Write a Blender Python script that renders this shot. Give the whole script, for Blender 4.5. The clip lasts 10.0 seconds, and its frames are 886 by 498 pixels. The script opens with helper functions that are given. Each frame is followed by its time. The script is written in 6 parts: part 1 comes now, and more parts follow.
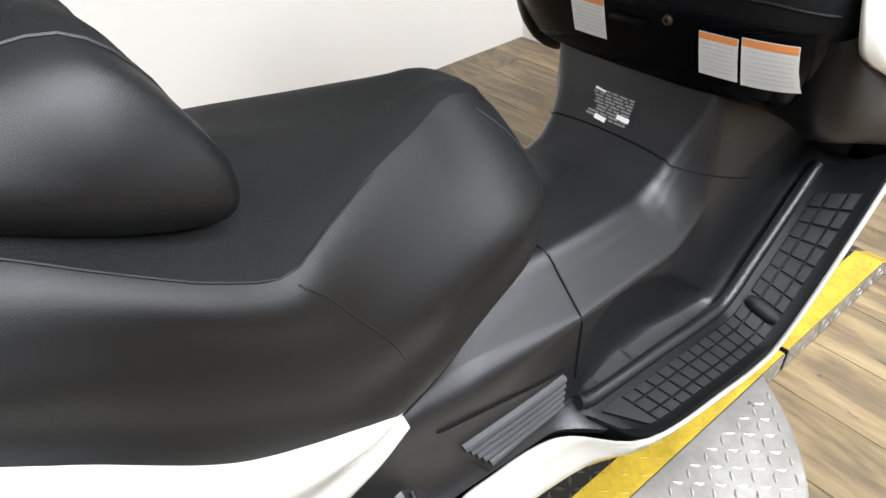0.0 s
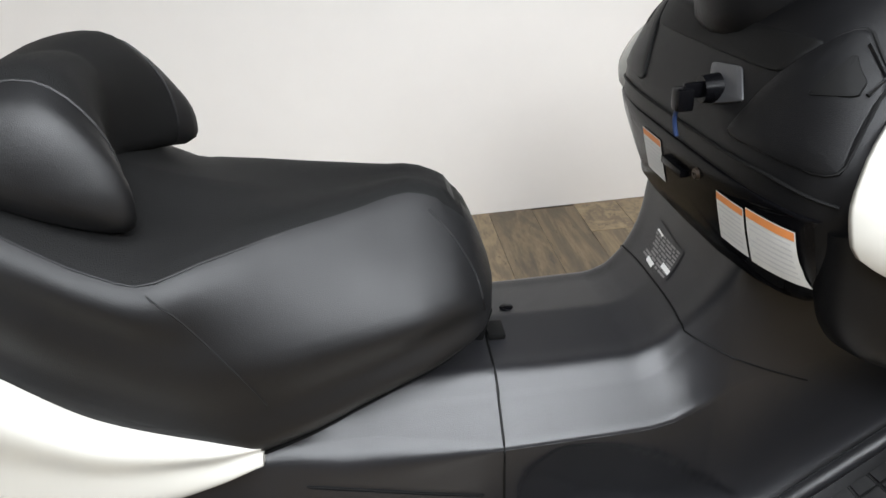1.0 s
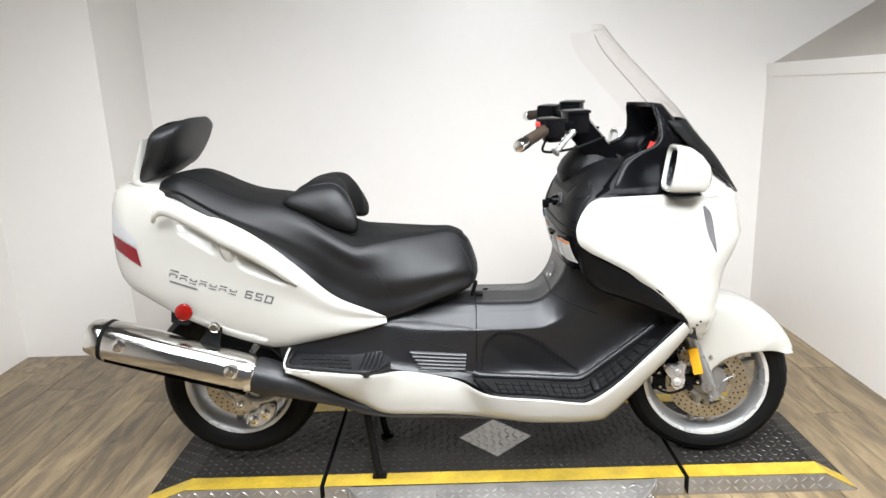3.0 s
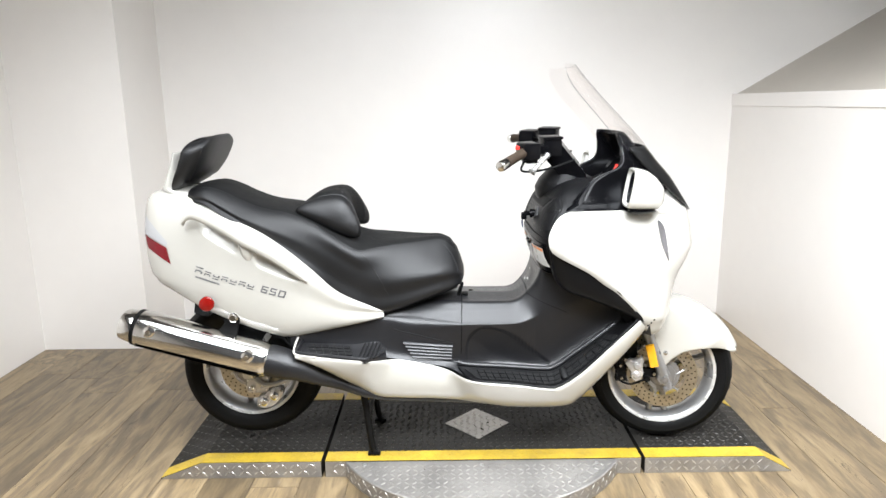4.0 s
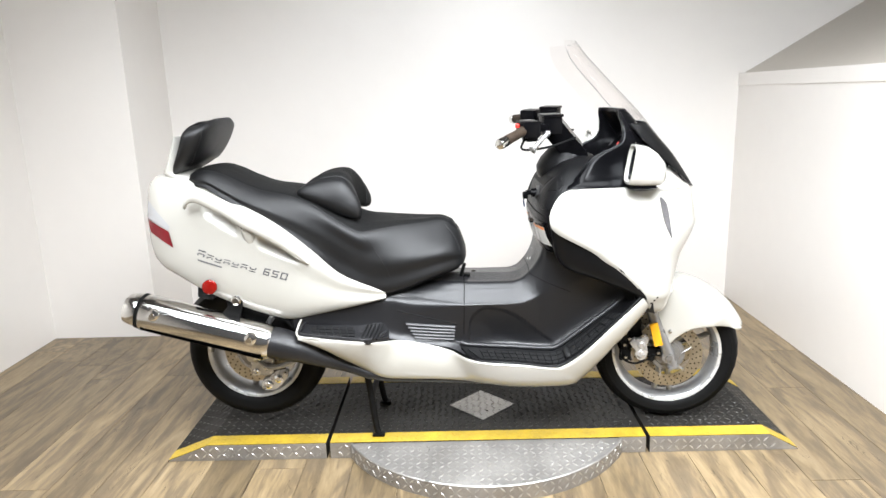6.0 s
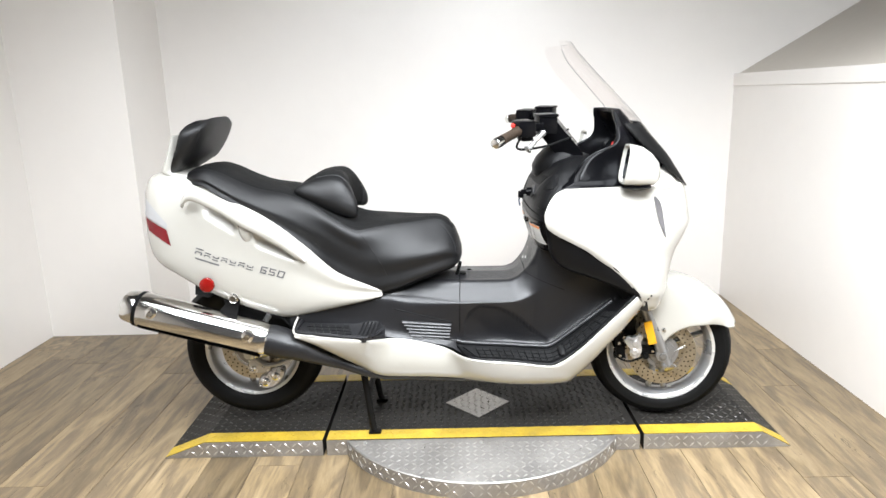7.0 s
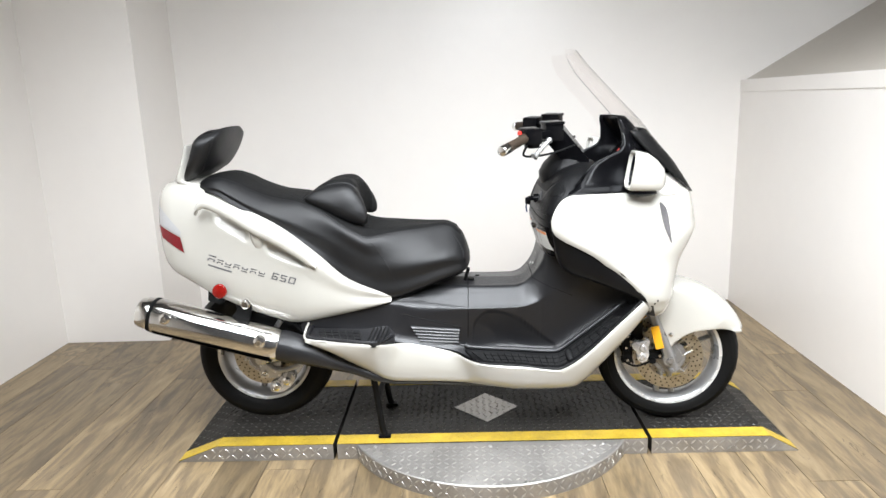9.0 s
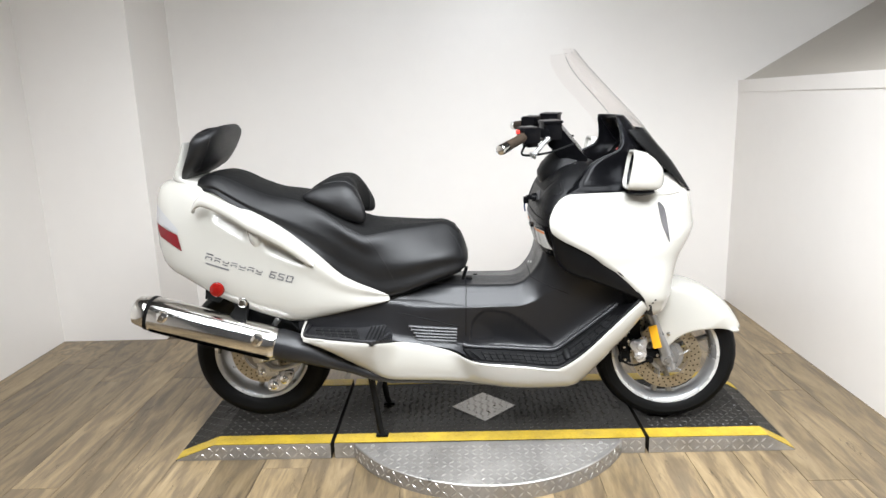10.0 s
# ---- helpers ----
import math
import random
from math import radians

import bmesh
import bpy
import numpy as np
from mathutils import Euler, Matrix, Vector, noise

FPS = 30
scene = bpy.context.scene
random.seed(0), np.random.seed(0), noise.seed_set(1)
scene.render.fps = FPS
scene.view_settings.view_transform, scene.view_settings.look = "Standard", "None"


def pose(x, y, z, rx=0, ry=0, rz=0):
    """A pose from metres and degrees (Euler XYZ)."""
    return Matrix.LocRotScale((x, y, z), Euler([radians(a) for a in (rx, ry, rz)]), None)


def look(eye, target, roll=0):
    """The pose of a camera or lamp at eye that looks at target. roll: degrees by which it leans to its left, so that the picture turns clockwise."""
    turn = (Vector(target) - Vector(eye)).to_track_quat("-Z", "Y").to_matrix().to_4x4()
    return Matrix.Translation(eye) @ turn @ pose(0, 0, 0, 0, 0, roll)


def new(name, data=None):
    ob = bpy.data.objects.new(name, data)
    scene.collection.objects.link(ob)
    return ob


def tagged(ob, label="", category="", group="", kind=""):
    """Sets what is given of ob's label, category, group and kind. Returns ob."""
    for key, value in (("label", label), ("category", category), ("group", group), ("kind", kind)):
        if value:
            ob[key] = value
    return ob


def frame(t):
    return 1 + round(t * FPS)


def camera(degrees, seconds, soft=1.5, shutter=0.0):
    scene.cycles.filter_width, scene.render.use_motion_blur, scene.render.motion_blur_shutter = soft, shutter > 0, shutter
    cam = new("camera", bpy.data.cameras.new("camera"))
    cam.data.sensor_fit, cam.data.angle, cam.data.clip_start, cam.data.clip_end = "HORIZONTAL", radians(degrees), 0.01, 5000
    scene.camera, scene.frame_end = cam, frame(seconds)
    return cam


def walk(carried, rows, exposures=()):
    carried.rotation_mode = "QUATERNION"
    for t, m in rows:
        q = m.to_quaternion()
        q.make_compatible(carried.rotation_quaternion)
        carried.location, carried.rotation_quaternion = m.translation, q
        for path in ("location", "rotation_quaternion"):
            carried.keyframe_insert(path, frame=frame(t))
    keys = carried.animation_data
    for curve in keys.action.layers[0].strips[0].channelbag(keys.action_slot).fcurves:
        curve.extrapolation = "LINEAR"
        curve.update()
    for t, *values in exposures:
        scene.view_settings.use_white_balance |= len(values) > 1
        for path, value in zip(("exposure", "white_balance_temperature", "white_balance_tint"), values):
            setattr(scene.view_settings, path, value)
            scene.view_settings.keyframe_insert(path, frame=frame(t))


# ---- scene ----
from mathutils.bvhtree import BVHTree

cam = camera(67.7, 10.0)
PATH = [
    (0, (-0.488, -0.546, 1.211), (0.44, 0.726, -0.023), -4.4),
    (0.2, (-0.373, -0.546, 1.212), (0.548, 0.699, -0.053), -3.0),
    (0.5, (-0.225, -0.587, 1.207), (0.358, 0.913, 0.021), -4.8),
    (0.8, (-0.129, -0.66, 1.212), (0.119, 1.023, 0.16), -3.3),
    (1, (-0.088, -0.748, 1.211), (0.044, 1.006, 0.259), -4.3),
    (1.2, (-0.101, -0.88, 1.208), (0.026, 0.911, 0.327), -1.9),
    (1.5, (-0.108, -1.092, 1.243), (-0.052, 0.729, 0.419), -2.2),
    (1.8, (-0.075, -1.306, 1.266), (-0.116, 0.566, 0.564), -0.7),
    (2, (-0.052, -1.457, 1.29), (-0.124, 0.422, 0.608), -0.6),
    (2.5, (-0.046, -1.851, 1.325), (-0.095, 0.068, 0.764), -2.7),
    (4, (-0.045, -2.486, 1.401), (-0.05, -0.533, 0.969), -0.8),
    (4.5, (-0.044, -2.508, 1.368), (-0.047, -0.559, 0.92), -1.9),
    (5, (-0.02, -2.491, 1.366), (-0.032, -0.544, 0.911), -1.5),
    (5.5, (-0.013, -2.487, 1.359), (-0.054, -0.54, 0.904), -1.8),
    (7, (-0.005, -2.508, 1.36), (-0.036, -0.561, 0.902), -1.6),
    (7.5, (-0.003, -2.521, 1.363), (-0.047, -0.571, 0.92), -1.7),
    (8, (0.001, -2.53, 1.363), (-0.041, -0.579, 0.927), -2.0),
    (8.5, (0.003, -2.539, 1.363), (-0.051, -0.589, 0.923), -1.8),
    (9, (0.0, -2.542, 1.365), (-0.059, -0.591, 0.928), -2.0),
    (9.5, (0.003, -2.541, 1.359), (-0.05, -0.589, 0.928), -1.8),
    (10, (-0.004, -2.541, 1.36), (-0.054, -0.59, 0.923), -1.8),
]
EXPOSURES = [(0, -0.62), (0.5, -0.8), (1, -0.92), (1.5, -0.98), (2, -0.95), (2.5, -0.78), (4, -0.42), (5.5, -0.38), (7, -0.42), (8, -0.46), (9, -0.58), (10, -0.66)]
walk(cam, [(t, look(eye, target, roll)) for t, eye, target, roll in PATH], EXPOSURES)

# ---- light ----
world = bpy.data.worlds.new("world")
scene.world = world
world.use_nodes = True
wn = world.node_tree.nodes["Background"]
wn.inputs["Color"].default_value = (1.0, 0.96, 0.9, 1)
wn.inputs["Strength"].default_value = 0.05


def ceiling_lamp(x, y, z, sx, sy, watts, lean, spread, side, colour=(0.925, 0.97, 1.025)):
    d = bpy.data.lights.new("ceiling_light", "AREA")
    d.shape, d.size, d.size_y, d.energy, d.color = "RECTANGLE", sx, sy, watts, colour
    d.spread = radians(spread)
    o = new("ceiling_light", d)
    o.location = (x, y, z)
    o.rotation_euler = (radians(lean), radians(side), 0)
    return o


# a row over the scooter, and a row behind the camera that is tipped towards it: x, y, watts, lean, spread, depth, sideways tilt
LAMPS = ((-1.1, -0.75, 14, 0, 150, 0.8, 0), (0.1, -0.75, 44, 0, 150, 0.8, 0), (1.15, -0.75, 40, 0, 150, 0.8, 32), (-0.95, -1.75, 34, 38, 130, 0.7, 0), (0.5, -2.05, 104, 38, 130, 0.7, -14))
for lx, ly, watts, lean, spread, deep, side in LAMPS:
    ceiling_lamp(lx, ly, 2.49, 1.2 if lean else 1.0, deep, watts, lean, spread, side)

# ---- materials ----
YC = 0.025
FWX, FWZ, RWX, RWZ = 0.8, 0.341, -0.797, 0.385

def mat(name, base, rough=0.5, metal=0.0, var=0.12, scale=8.0, bump=0.0, bscale=300.0, coat=0.0, spec=0.5, rand=0.0, stretch=(1, 1, 1), rvar=0.08):
    m = bpy.data.materials.new(name)
    m.use_nodes = True
    nt = m.node_tree
    b = nt.nodes["Principled BSDF"]
    tc = nt.nodes.new("ShaderNodeTexCoord")
    mp = nt.nodes.new("ShaderNodeMapping")
    mp.inputs["Scale"].default_value = stretch
    nt.links.new(tc.outputs["Object"], mp.inputs["Vector"])
    n1 = nt.nodes.new("ShaderNodeTexNoise")
    n1.inputs["Scale"].default_value, n1.inputs["Detail"].default_value = scale, 6
    nt.links.new(mp.outputs["Vector"], n1.inputs["Vector"])
    n2 = nt.nodes.new("ShaderNodeTexNoise")
    n2.inputs["Scale"].default_value, n2.inputs["Detail"].default_value = scale * 9, 3
    nt.links.new(mp.outputs["Vector"], n2.inputs["Vector"])
    add = nt.nodes.new("ShaderNodeMath")
    add.operation = "MULTIPLY_ADD"
    nt.links.new(n2.outputs["Fac"], add.inputs[0])
    add.inputs[1].default_value = 0.4
    nt.links.new(n1.outputs["Fac"], add.inputs[2])
    ramp = nt.nodes.new("ShaderNodeMapRange")
    ramp.inputs["From Min"].default_value, ramp.inputs["From Max"].default_value = 0.35, 1.05
    ramp.inputs["To Min"].default_value, ramp.inputs["To Max"].default_value = 1 - var, 1 + var
    nt.links.new(add.outputs[0], ramp.inputs["Value"])
    last = ramp.outputs["Result"]
    if rand:
        oi = nt.nodes.new("ShaderNodeObjectInfo")
        rr = nt.nodes.new("ShaderNodeMapRange")
        rr.inputs["To Min"].default_value, rr.inputs["To Max"].default_value = 1 - rand, 1 + rand
        nt.links.new(oi.outputs["Random"], rr.inputs["Value"])
        mu = nt.nodes.new("ShaderNodeMath")
        mu.operation = "MULTIPLY"
        nt.links.new(last, mu.inputs[0])
        nt.links.new(rr.outputs["Result"], mu.inputs[1])
        last = mu.outputs[0]
    sc = nt.nodes.new("ShaderNodeVectorMath")
    sc.operation = "SCALE"
    sc.inputs[0].default_value = base
    nt.links.new(last, sc.inputs["Scale"])
    nt.links.new(sc.outputs["Vector"], b.inputs["Base Color"])
    b.inputs["Metallic"].default_value = metal
    b.inputs["Specular IOR Level"].default_value = spec
    b.inputs["Coat Weight"].default_value = coat
    b.inputs["Coat Roughness"].default_value = 0.04
    rm = nt.nodes.new("ShaderNodeMapRange")
    rm.inputs["From Min"].default_value, rm.inputs["From Max"].default_value = 0.3, 0.7
    rm.inputs["To Min"].default_value, rm.inputs["To Max"].default_value = max(0.01, rough - rvar), rough + rvar
    nt.links.new(n1.outputs["Fac"], rm.inputs["Value"])
    nt.links.new(rm.outputs["Result"], b.inputs["Roughness"])
    if bump:
        n3 = nt.nodes.new("ShaderNodeTexNoise")
        n3.inputs["Scale"].default_value, n3.inputs["Detail"].default_value = bscale, 2
        nt.links.new(mp.outputs["Vector"], n3.inputs["Vector"])
        bp = nt.nodes.new("ShaderNodeBump")
        bp.inputs["Strength"].default_value, bp.inputs["Distance"].default_value = bump, 0.001
        nt.links.new(n3.outputs["Fac"], bp.inputs["Height"])
        nt.links.new(bp.outputs["Normal"], b.inputs["Normal"])
    return m


WHITE = mat("pearl_white_paint", (0.47, 0.456, 0.415), 0.14, 0, 0.02, 3, coat=0.4, rvar=0.03)
BLACKP = mat("textured_black_plastic", (0.0105, 0.0105, 0.0118), 0.34, 0, 0.2, 5, 0.35, 900, spec=0.5, rvar=0.04)
SHIELDP = mat("matt_black_plastic", (0.0042, 0.0042, 0.0046), 0.4, 0, 0.2, 5, 0.3, 900, spec=0.16, rvar=0.05)
GLOSSB = mat("gloss_black_plastic", (0.0025, 0.0025, 0.003), 0.22, 0, 0.15, 6, 0.1, 400, spec=0.08)
DARKP = mat("dark_underside_plastic", (0.004, 0.004, 0.004), 0.55, 0, 0.25, 9, spec=0.15)
VINYL = mat("black_seat_vinyl", (0.003, 0.003, 0.0035), 0.5, 0, 0.2, 7, 0.3, 900, rvar=0.06, spec=0.45)
SUEDE = mat("grippy_seat_vinyl", (0.008, 0.008, 0.008), 0.6, 0, 0.3, 9, 1.0, 700, rvar=0.05, spec=0.12)
RUBBER = mat("black_rubber", (0.0055, 0.0055, 0.0055), 0.55, 0, 0.2, 14, 0.4, 500, spec=0.09)
LEVER = mat("dull_alloy", (0.5, 0.5, 0.49), 0.34, 0.75, 0.1, 12)
GREYL = mat("dark_lens_surround", (0.16, 0.16, 0.175), 0.12, 0.9, 0.5, 14, coat=0.6)
PIPEM = mat("matt_grey_pipe_paint", (0.014, 0.014, 0.015), 0.36, 0, 0.25, 10, 0.2, 400, spec=0.45)
GREYP = mat("grey_plastic", (0.05, 0.05, 0.053), 0.4, 0, 0.1, 12, 0.2, 500)
MATR = mat("ribbed_rubber_mat", (0.0095, 0.0095, 0.0098), 0.5, 0, 0.25, 20, 0.6, 900, spec=0.22)
CHROME = mat("chrome", (0.72, 0.71, 0.69), 0.14, 1, 0.04, 6, rvar=0.03)
ALLOY = mat("silver_alloy", (0.62, 0.62, 0.61), 0.3, 1, 0.1, 12, 0.15, 300)
BARREL = mat("dull_rim_barrel", (0.36, 0.36, 0.36), 0.32, 0.7, 0.15, 10)
CALM = mat("silver_caliper_paint", (0.6, 0.59, 0.58), 0.25, 0.5, 0.1, 20)
FORKM = mat("grey_fork_paint", (0.27, 0.265, 0.26), 0.32, 0.6, 0.12, 16)
GRIPM = mat("worn_brown_grip_rubber", (0.03, 0.02, 0.013), 0.6, 0, 0.3, 30, 0.6, 500, spec=0.2)
SILVERP = mat("silver_wheel_paint", (0.7, 0.7, 0.69), 0.28, 0.45, 0.06, 8)
STEEL = mat("brake_disc_steel", (0.52, 0.48, 0.4), 0.34, 1, 0.2, 30)
AMBER = mat("amber_reflector", (0.85, 0.42, 0.02), 0.15, 0, 0.05, 30, coat=0.5)
REDD = mat("dark_red_lens", (0.16, 0.003, 0.008), 0.1, 0, 0.35, 30, coat=0.15, spec=0.3)
REDL = mat("red_lens", (0.21, 0.007, 0.005), 0.12, 0, 0.3, 60, coat=0.15, spec=0.3)
CLEARW = mat("clear_lens_over_reflector", (0.62, 0.62, 0.62), 0.07, 0.25, 0.08, 14, coat=0.8)
CLEARL = mat("smoked_clear_lens", (0.42, 0.42, 0.43), 0.1, 0, 0.08, 20, coat=0.8)
PAPER = mat("label_paper", (0.7, 0.7, 0.68), 0.5, 0, 0.06, 30)
ORANGE = mat("label_orange_band", (0.75, 0.27, 0.08), 0.5, 0, 0.06, 30)
INK = mat("grey_print", (0.6, 0.6, 0.6), 0.5, 0, 0.1, 60)
INKW = mat("pale_print", (0.17, 0.165, 0.16), 0.5, 0, 0.1, 60)
BADGE = mat("grey_badge", (0.17, 0.17, 0.18), 0.3, 0.3, 0.3, 40)
BLUE = mat("blue_cord", (0.006, 0.02, 0.07), 0.6, 0, 0.1, 60)
REDT = mat("red_plastic", (0.7, 0.03, 0.02), 0.4, 0, 0.1, 20)
DECK = mat("worn_dark_tread_plate", (0.019, 0.0175, 0.0155), 0.5, 0.0, 0.7, 4, 0.5, 200, rvar=0.12, spec=0.15)
DECKT = mat("worn_tread_tops", (0.055, 0.052, 0.046), 0.36, 0.3, 0.45, 9, 0.3, 200, rvar=0.12)
DIAP = mat("bare_aluminium_tread_plate", (0.36, 0.345, 0.325), 0.4, 0.65, 0.3, 7, 0.3, 250, rvar=0.12)
DIAT = mat("polished_tread_tops", (0.5, 0.48, 0.45), 0.34, 0.75, 0.25, 12)
YELLOW = mat("worn_yellow_paint", (0.48, 0.33, 0.03), 0.45, 0, 0.38, 12, 0.3, 200)
WALL = mat("painted_wall", (0.86, 0.825, 0.785), 0.3, 0, 0.025, 1.3, 0.15, 60, rvar=0.012, spec=0.4)
SLOPE = mat("beige_painted_slope", (0.6, 0.55, 0.48), 0.5, 0, 0.05, 2)
# grey of the added unseen walls, kept low so black parts reflect less
DIM = mat("unseen_wall_grey", (0.2, 0.205, 0.215), 0.7, 0, 0.1, 2)
# near-black for the unseen ceiling, so black plastics reflect little from above
CEIL = mat("unseen_ceiling_dark", (0.08, 0.077, 0.073), 0.7, 0, 0.03, 2)
LAMPM = bpy.data.materials.new("lamp_diffuser")
LAMPM.use_nodes = True
LAMPM.node_tree.nodes["Principled BSDF"].inputs["Emission Color"].default_value = (0.93, 0.97, 1.0, 1)
LAMPM.node_tree.nodes["Principled BSDF"].inputs["Emission Strength"].default_value = 3.0


def plank_mat():
    m = bpy.data.materials.new("oak_vinyl_plank")
    m.use_nodes = True
    nt = m.node_tree
    b = nt.nodes["Principled BSDF"]
    tc, oi = nt.nodes.new("ShaderNodeTexCoord"), nt.nodes.new("ShaderNodeObjectInfo")
    off = nt.nodes.new("ShaderNodeVectorMath")
    off.operation = "SCALE"
    off.inputs[0].default_value = (13, 41, 7)
    nt.links.new(oi.outputs["Random"], off.inputs["Scale"])
    ad = nt.nodes.new("ShaderNodeVectorMath")
    nt.links.new(tc.outputs["Object"], ad.inputs[0])
    nt.links.new(off.outputs["Vector"], ad.inputs[1])
    mp = nt.nodes.new("ShaderNodeMapping")
    mp.inputs["Scale"].default_value = (2.6, 2.4, 1)
    nt.links.new(ad.outputs["Vector"], mp.inputs["Vector"])
    n1 = nt.nodes.new("ShaderNodeTexNoise")
    n1.inputs["Scale"].default_value, n1.inputs["Detail"].default_value, n1.inputs["Distortion"].default_value = 0.9, 7, 1.6
    nt.links.new(mp.outputs["Vector"], n1.inputs["Vector"])
    n2 = nt.nodes.new("ShaderNodeTexNoise")
    n2.inputs["Scale"].default_value, n2.inputs["Detail"].default_value = 7, 6
    nt.links.new(mp.outputs["Vector"], n2.inputs["Vector"])
    mx = nt.nodes.new("ShaderNodeMath")
    mx.operation = "MULTIPLY_ADD"
    mx.inputs[1].default_value = 0.35
    nt.links.new(n2.outputs["Fac"], mx.inputs[0])
    nt.links.new(n1.outputs["Fac"], mx.inputs[2])
    rp = nt.nodes.new("ShaderNodeValToRGB")
    el = rp.color_ramp.elements
    el[0].position, el[0].color = 0.4, (0.115, 0.083, 0.05, 1)
    el[1].position, el[1].color = 0.92, (0.35, 0.262, 0.152, 1)
    e = el.new(0.6)
    e.color = (0.17, 0.125, 0.074, 1)
    e = el.new(0.72)
    e.color = (0.25, 0.182, 0.1, 1)
    nt.links.new(mx.outputs[0], rp.inputs["Fac"])
    rr = nt.nodes.new("ShaderNodeMapRange")
    rr.inputs["To Min"].default_value, rr.inputs["To Max"].default_value = 0.66, 1.13
    nt.links.new(oi.outputs["Random"], rr.inputs["Value"])
    sc = nt.nodes.new("ShaderNodeVectorMath")
    sc.operation = "SCALE"
    nt.links.new(rp.outputs["Color"], sc.inputs[0])
    nt.links.new(rr.outputs["Result"], sc.inputs["Scale"])
    # thin dark checks in the wood print, in patches
    ck = nt.nodes.new("ShaderNodeTexNoise")
    ck.inputs["Scale"].default_value, ck.inputs["Detail"].default_value, ck.inputs["Distortion"].default_value = 1.1, 3, 2.2
    nt.links.new(mp.outputs["Vector"], ck.inputs["Vector"])
    off5 = nt.nodes.new("ShaderNodeMath")
    off5.operation = "SUBTRACT"
    off5.inputs[1].default_value = 0.5
    nt.links.new(ck.outputs["Fac"], off5.inputs[0])
    ab = nt.nodes.new("ShaderNodeMath")
    ab.operation = "ABSOLUTE"
    nt.links.new(off5.outputs[0], ab.inputs[0])
    line = nt.nodes.new("ShaderNodeMapRange")
    line.inputs["From Min"].default_value, line.inputs["From Max"].default_value = 0.0, 0.012
    line.inputs["To Min"].default_value, line.inputs["To Max"].default_value = 0.3, 1.0
    nt.links.new(ab.outputs[0], line.inputs["Value"])
    patch = nt.nodes.new("ShaderNodeTexNoise")
    patch.inputs["Scale"].default_value = 1.6
    nt.links.new(mp.outputs["Vector"], patch.inputs["Vector"])
    where = nt.nodes.new("ShaderNodeMapRange")
    where.inputs["From Min"].default_value, where.inputs["From Max"].default_value = 0.56, 0.62
    where.inputs["To Min"].default_value, where.inputs["To Max"].default_value = 1.0, 0.0
    nt.links.new(patch.outputs["Fac"], where.inputs["Value"])
    both_ = nt.nodes.new("ShaderNodeMath")
    both_.operation = "MAXIMUM"
    nt.links.new(line.outputs["Result"], both_.inputs[0])
    nt.links.new(where.outputs["Result"], both_.inputs[1])
    sc2 = nt.nodes.new("ShaderNodeVectorMath")
    sc2.operation = "SCALE"
    nt.links.new(sc.outputs["Vector"], sc2.inputs[0])
    nt.links.new(both_.outputs[0], sc2.inputs["Scale"])
    nt.links.new(sc2.outputs["Vector"], b.inputs["Base Color"])
    b.inputs["Roughness"].default_value = 0.34
    bp = nt.nodes.new("ShaderNodeBump")
    bp.inputs["Strength"].default_value, bp.inputs["Distance"].default_value = 0.25, 0.001
    nt.links.new(n2.outputs["Fac"], bp.inputs["Height"])
    nt.links.new(bp.outputs["Normal"], b.inputs["Normal"])
    return m


PLANK = plank_mat()
GROUT = mat("floor_joint", (0.1, 0.075, 0.045), 0.8, 0, 0.2, 10)


def glass_mat():
    m = bpy.data.materials.new("windscreen_polycarbonate")
    m.use_nodes = True
    nt = m.node_tree
    b = nt.nodes["Principled BSDF"]
    b.inputs["Base Color"].default_value = (0.97, 0.955, 0.95, 1)
    b.inputs["Roughness"].default_value = 0.03
    b.inputs["IOR"].default_value = 1.1
    b.inputs["Transmission Weight"].default_value = 1.0
    return m


GLASS = glass_mat()
MIRROR = mat("mirror_glass", (0.8, 0.82, 0.84), 0.02, 1, 0.01, 5, rvar=0.005)


# ---- building helpers ----
def pchip(xs, ys):
    """A smooth curve y(x) through the points, with no overshoot."""
    xs, ys = np.array(xs, float), np.array(ys, float)
    h = np.diff(xs)
    d = np.diff(ys) / h
    m = np.zeros(len(xs))
    m[0], m[-1] = d[0], d[-1]
    for i in range(1, len(xs) - 1):
        if d[i - 1] * d[i] > 0:
            w1, w2 = 2 * h[i] + h[i - 1], h[i] + 2 * h[i - 1]
            m[i] = (w1 + w2) / (w1 / d[i - 1] + w2 / d[i])

    def f(x):
        x = min(max(x, xs[0]), xs[-1])
        i = min(int(np.searchsorted(xs, x, side="right")) - 1, len(h) - 1)
        i = max(i, 0)
        t = (x - xs[i]) / h[i]
        return float((2 * t**3 - 3 * t**2 + 1) * ys[i] + (t**3 - 2 * t**2 + t) * h[i] * m[i] + (-2 * t**3 + 3 * t**2) * ys[i + 1] + (t**3 - t**2) * h[i] * m[i + 1])

    return f


def smooth_line(pts, n=6, closed=False):
    """Catmull-Rom through the points, n steps a span."""
    p = [np.array(q, float) for q in pts]
    k = len(p)
    out = []
    for i in range(k if closed else k - 1):
        a, b = p[i], p[(i + 1) % k]
        z = p[i - 1] if (i or closed) else 2 * a - b
        c = p[(i + 2) % k] if (closed or i + 2 < k) else 2 * b - a
        for j in range(n):
            t = j / n
            out.append(0.5 * ((2 * a) + (b - z) * t + (2 * z - 5 * a + 4 * b - c) * t**2 + (3 * a - z - 3 * b + c) * t**3))
    if not closed:
        out.append(p[-1])
    return out


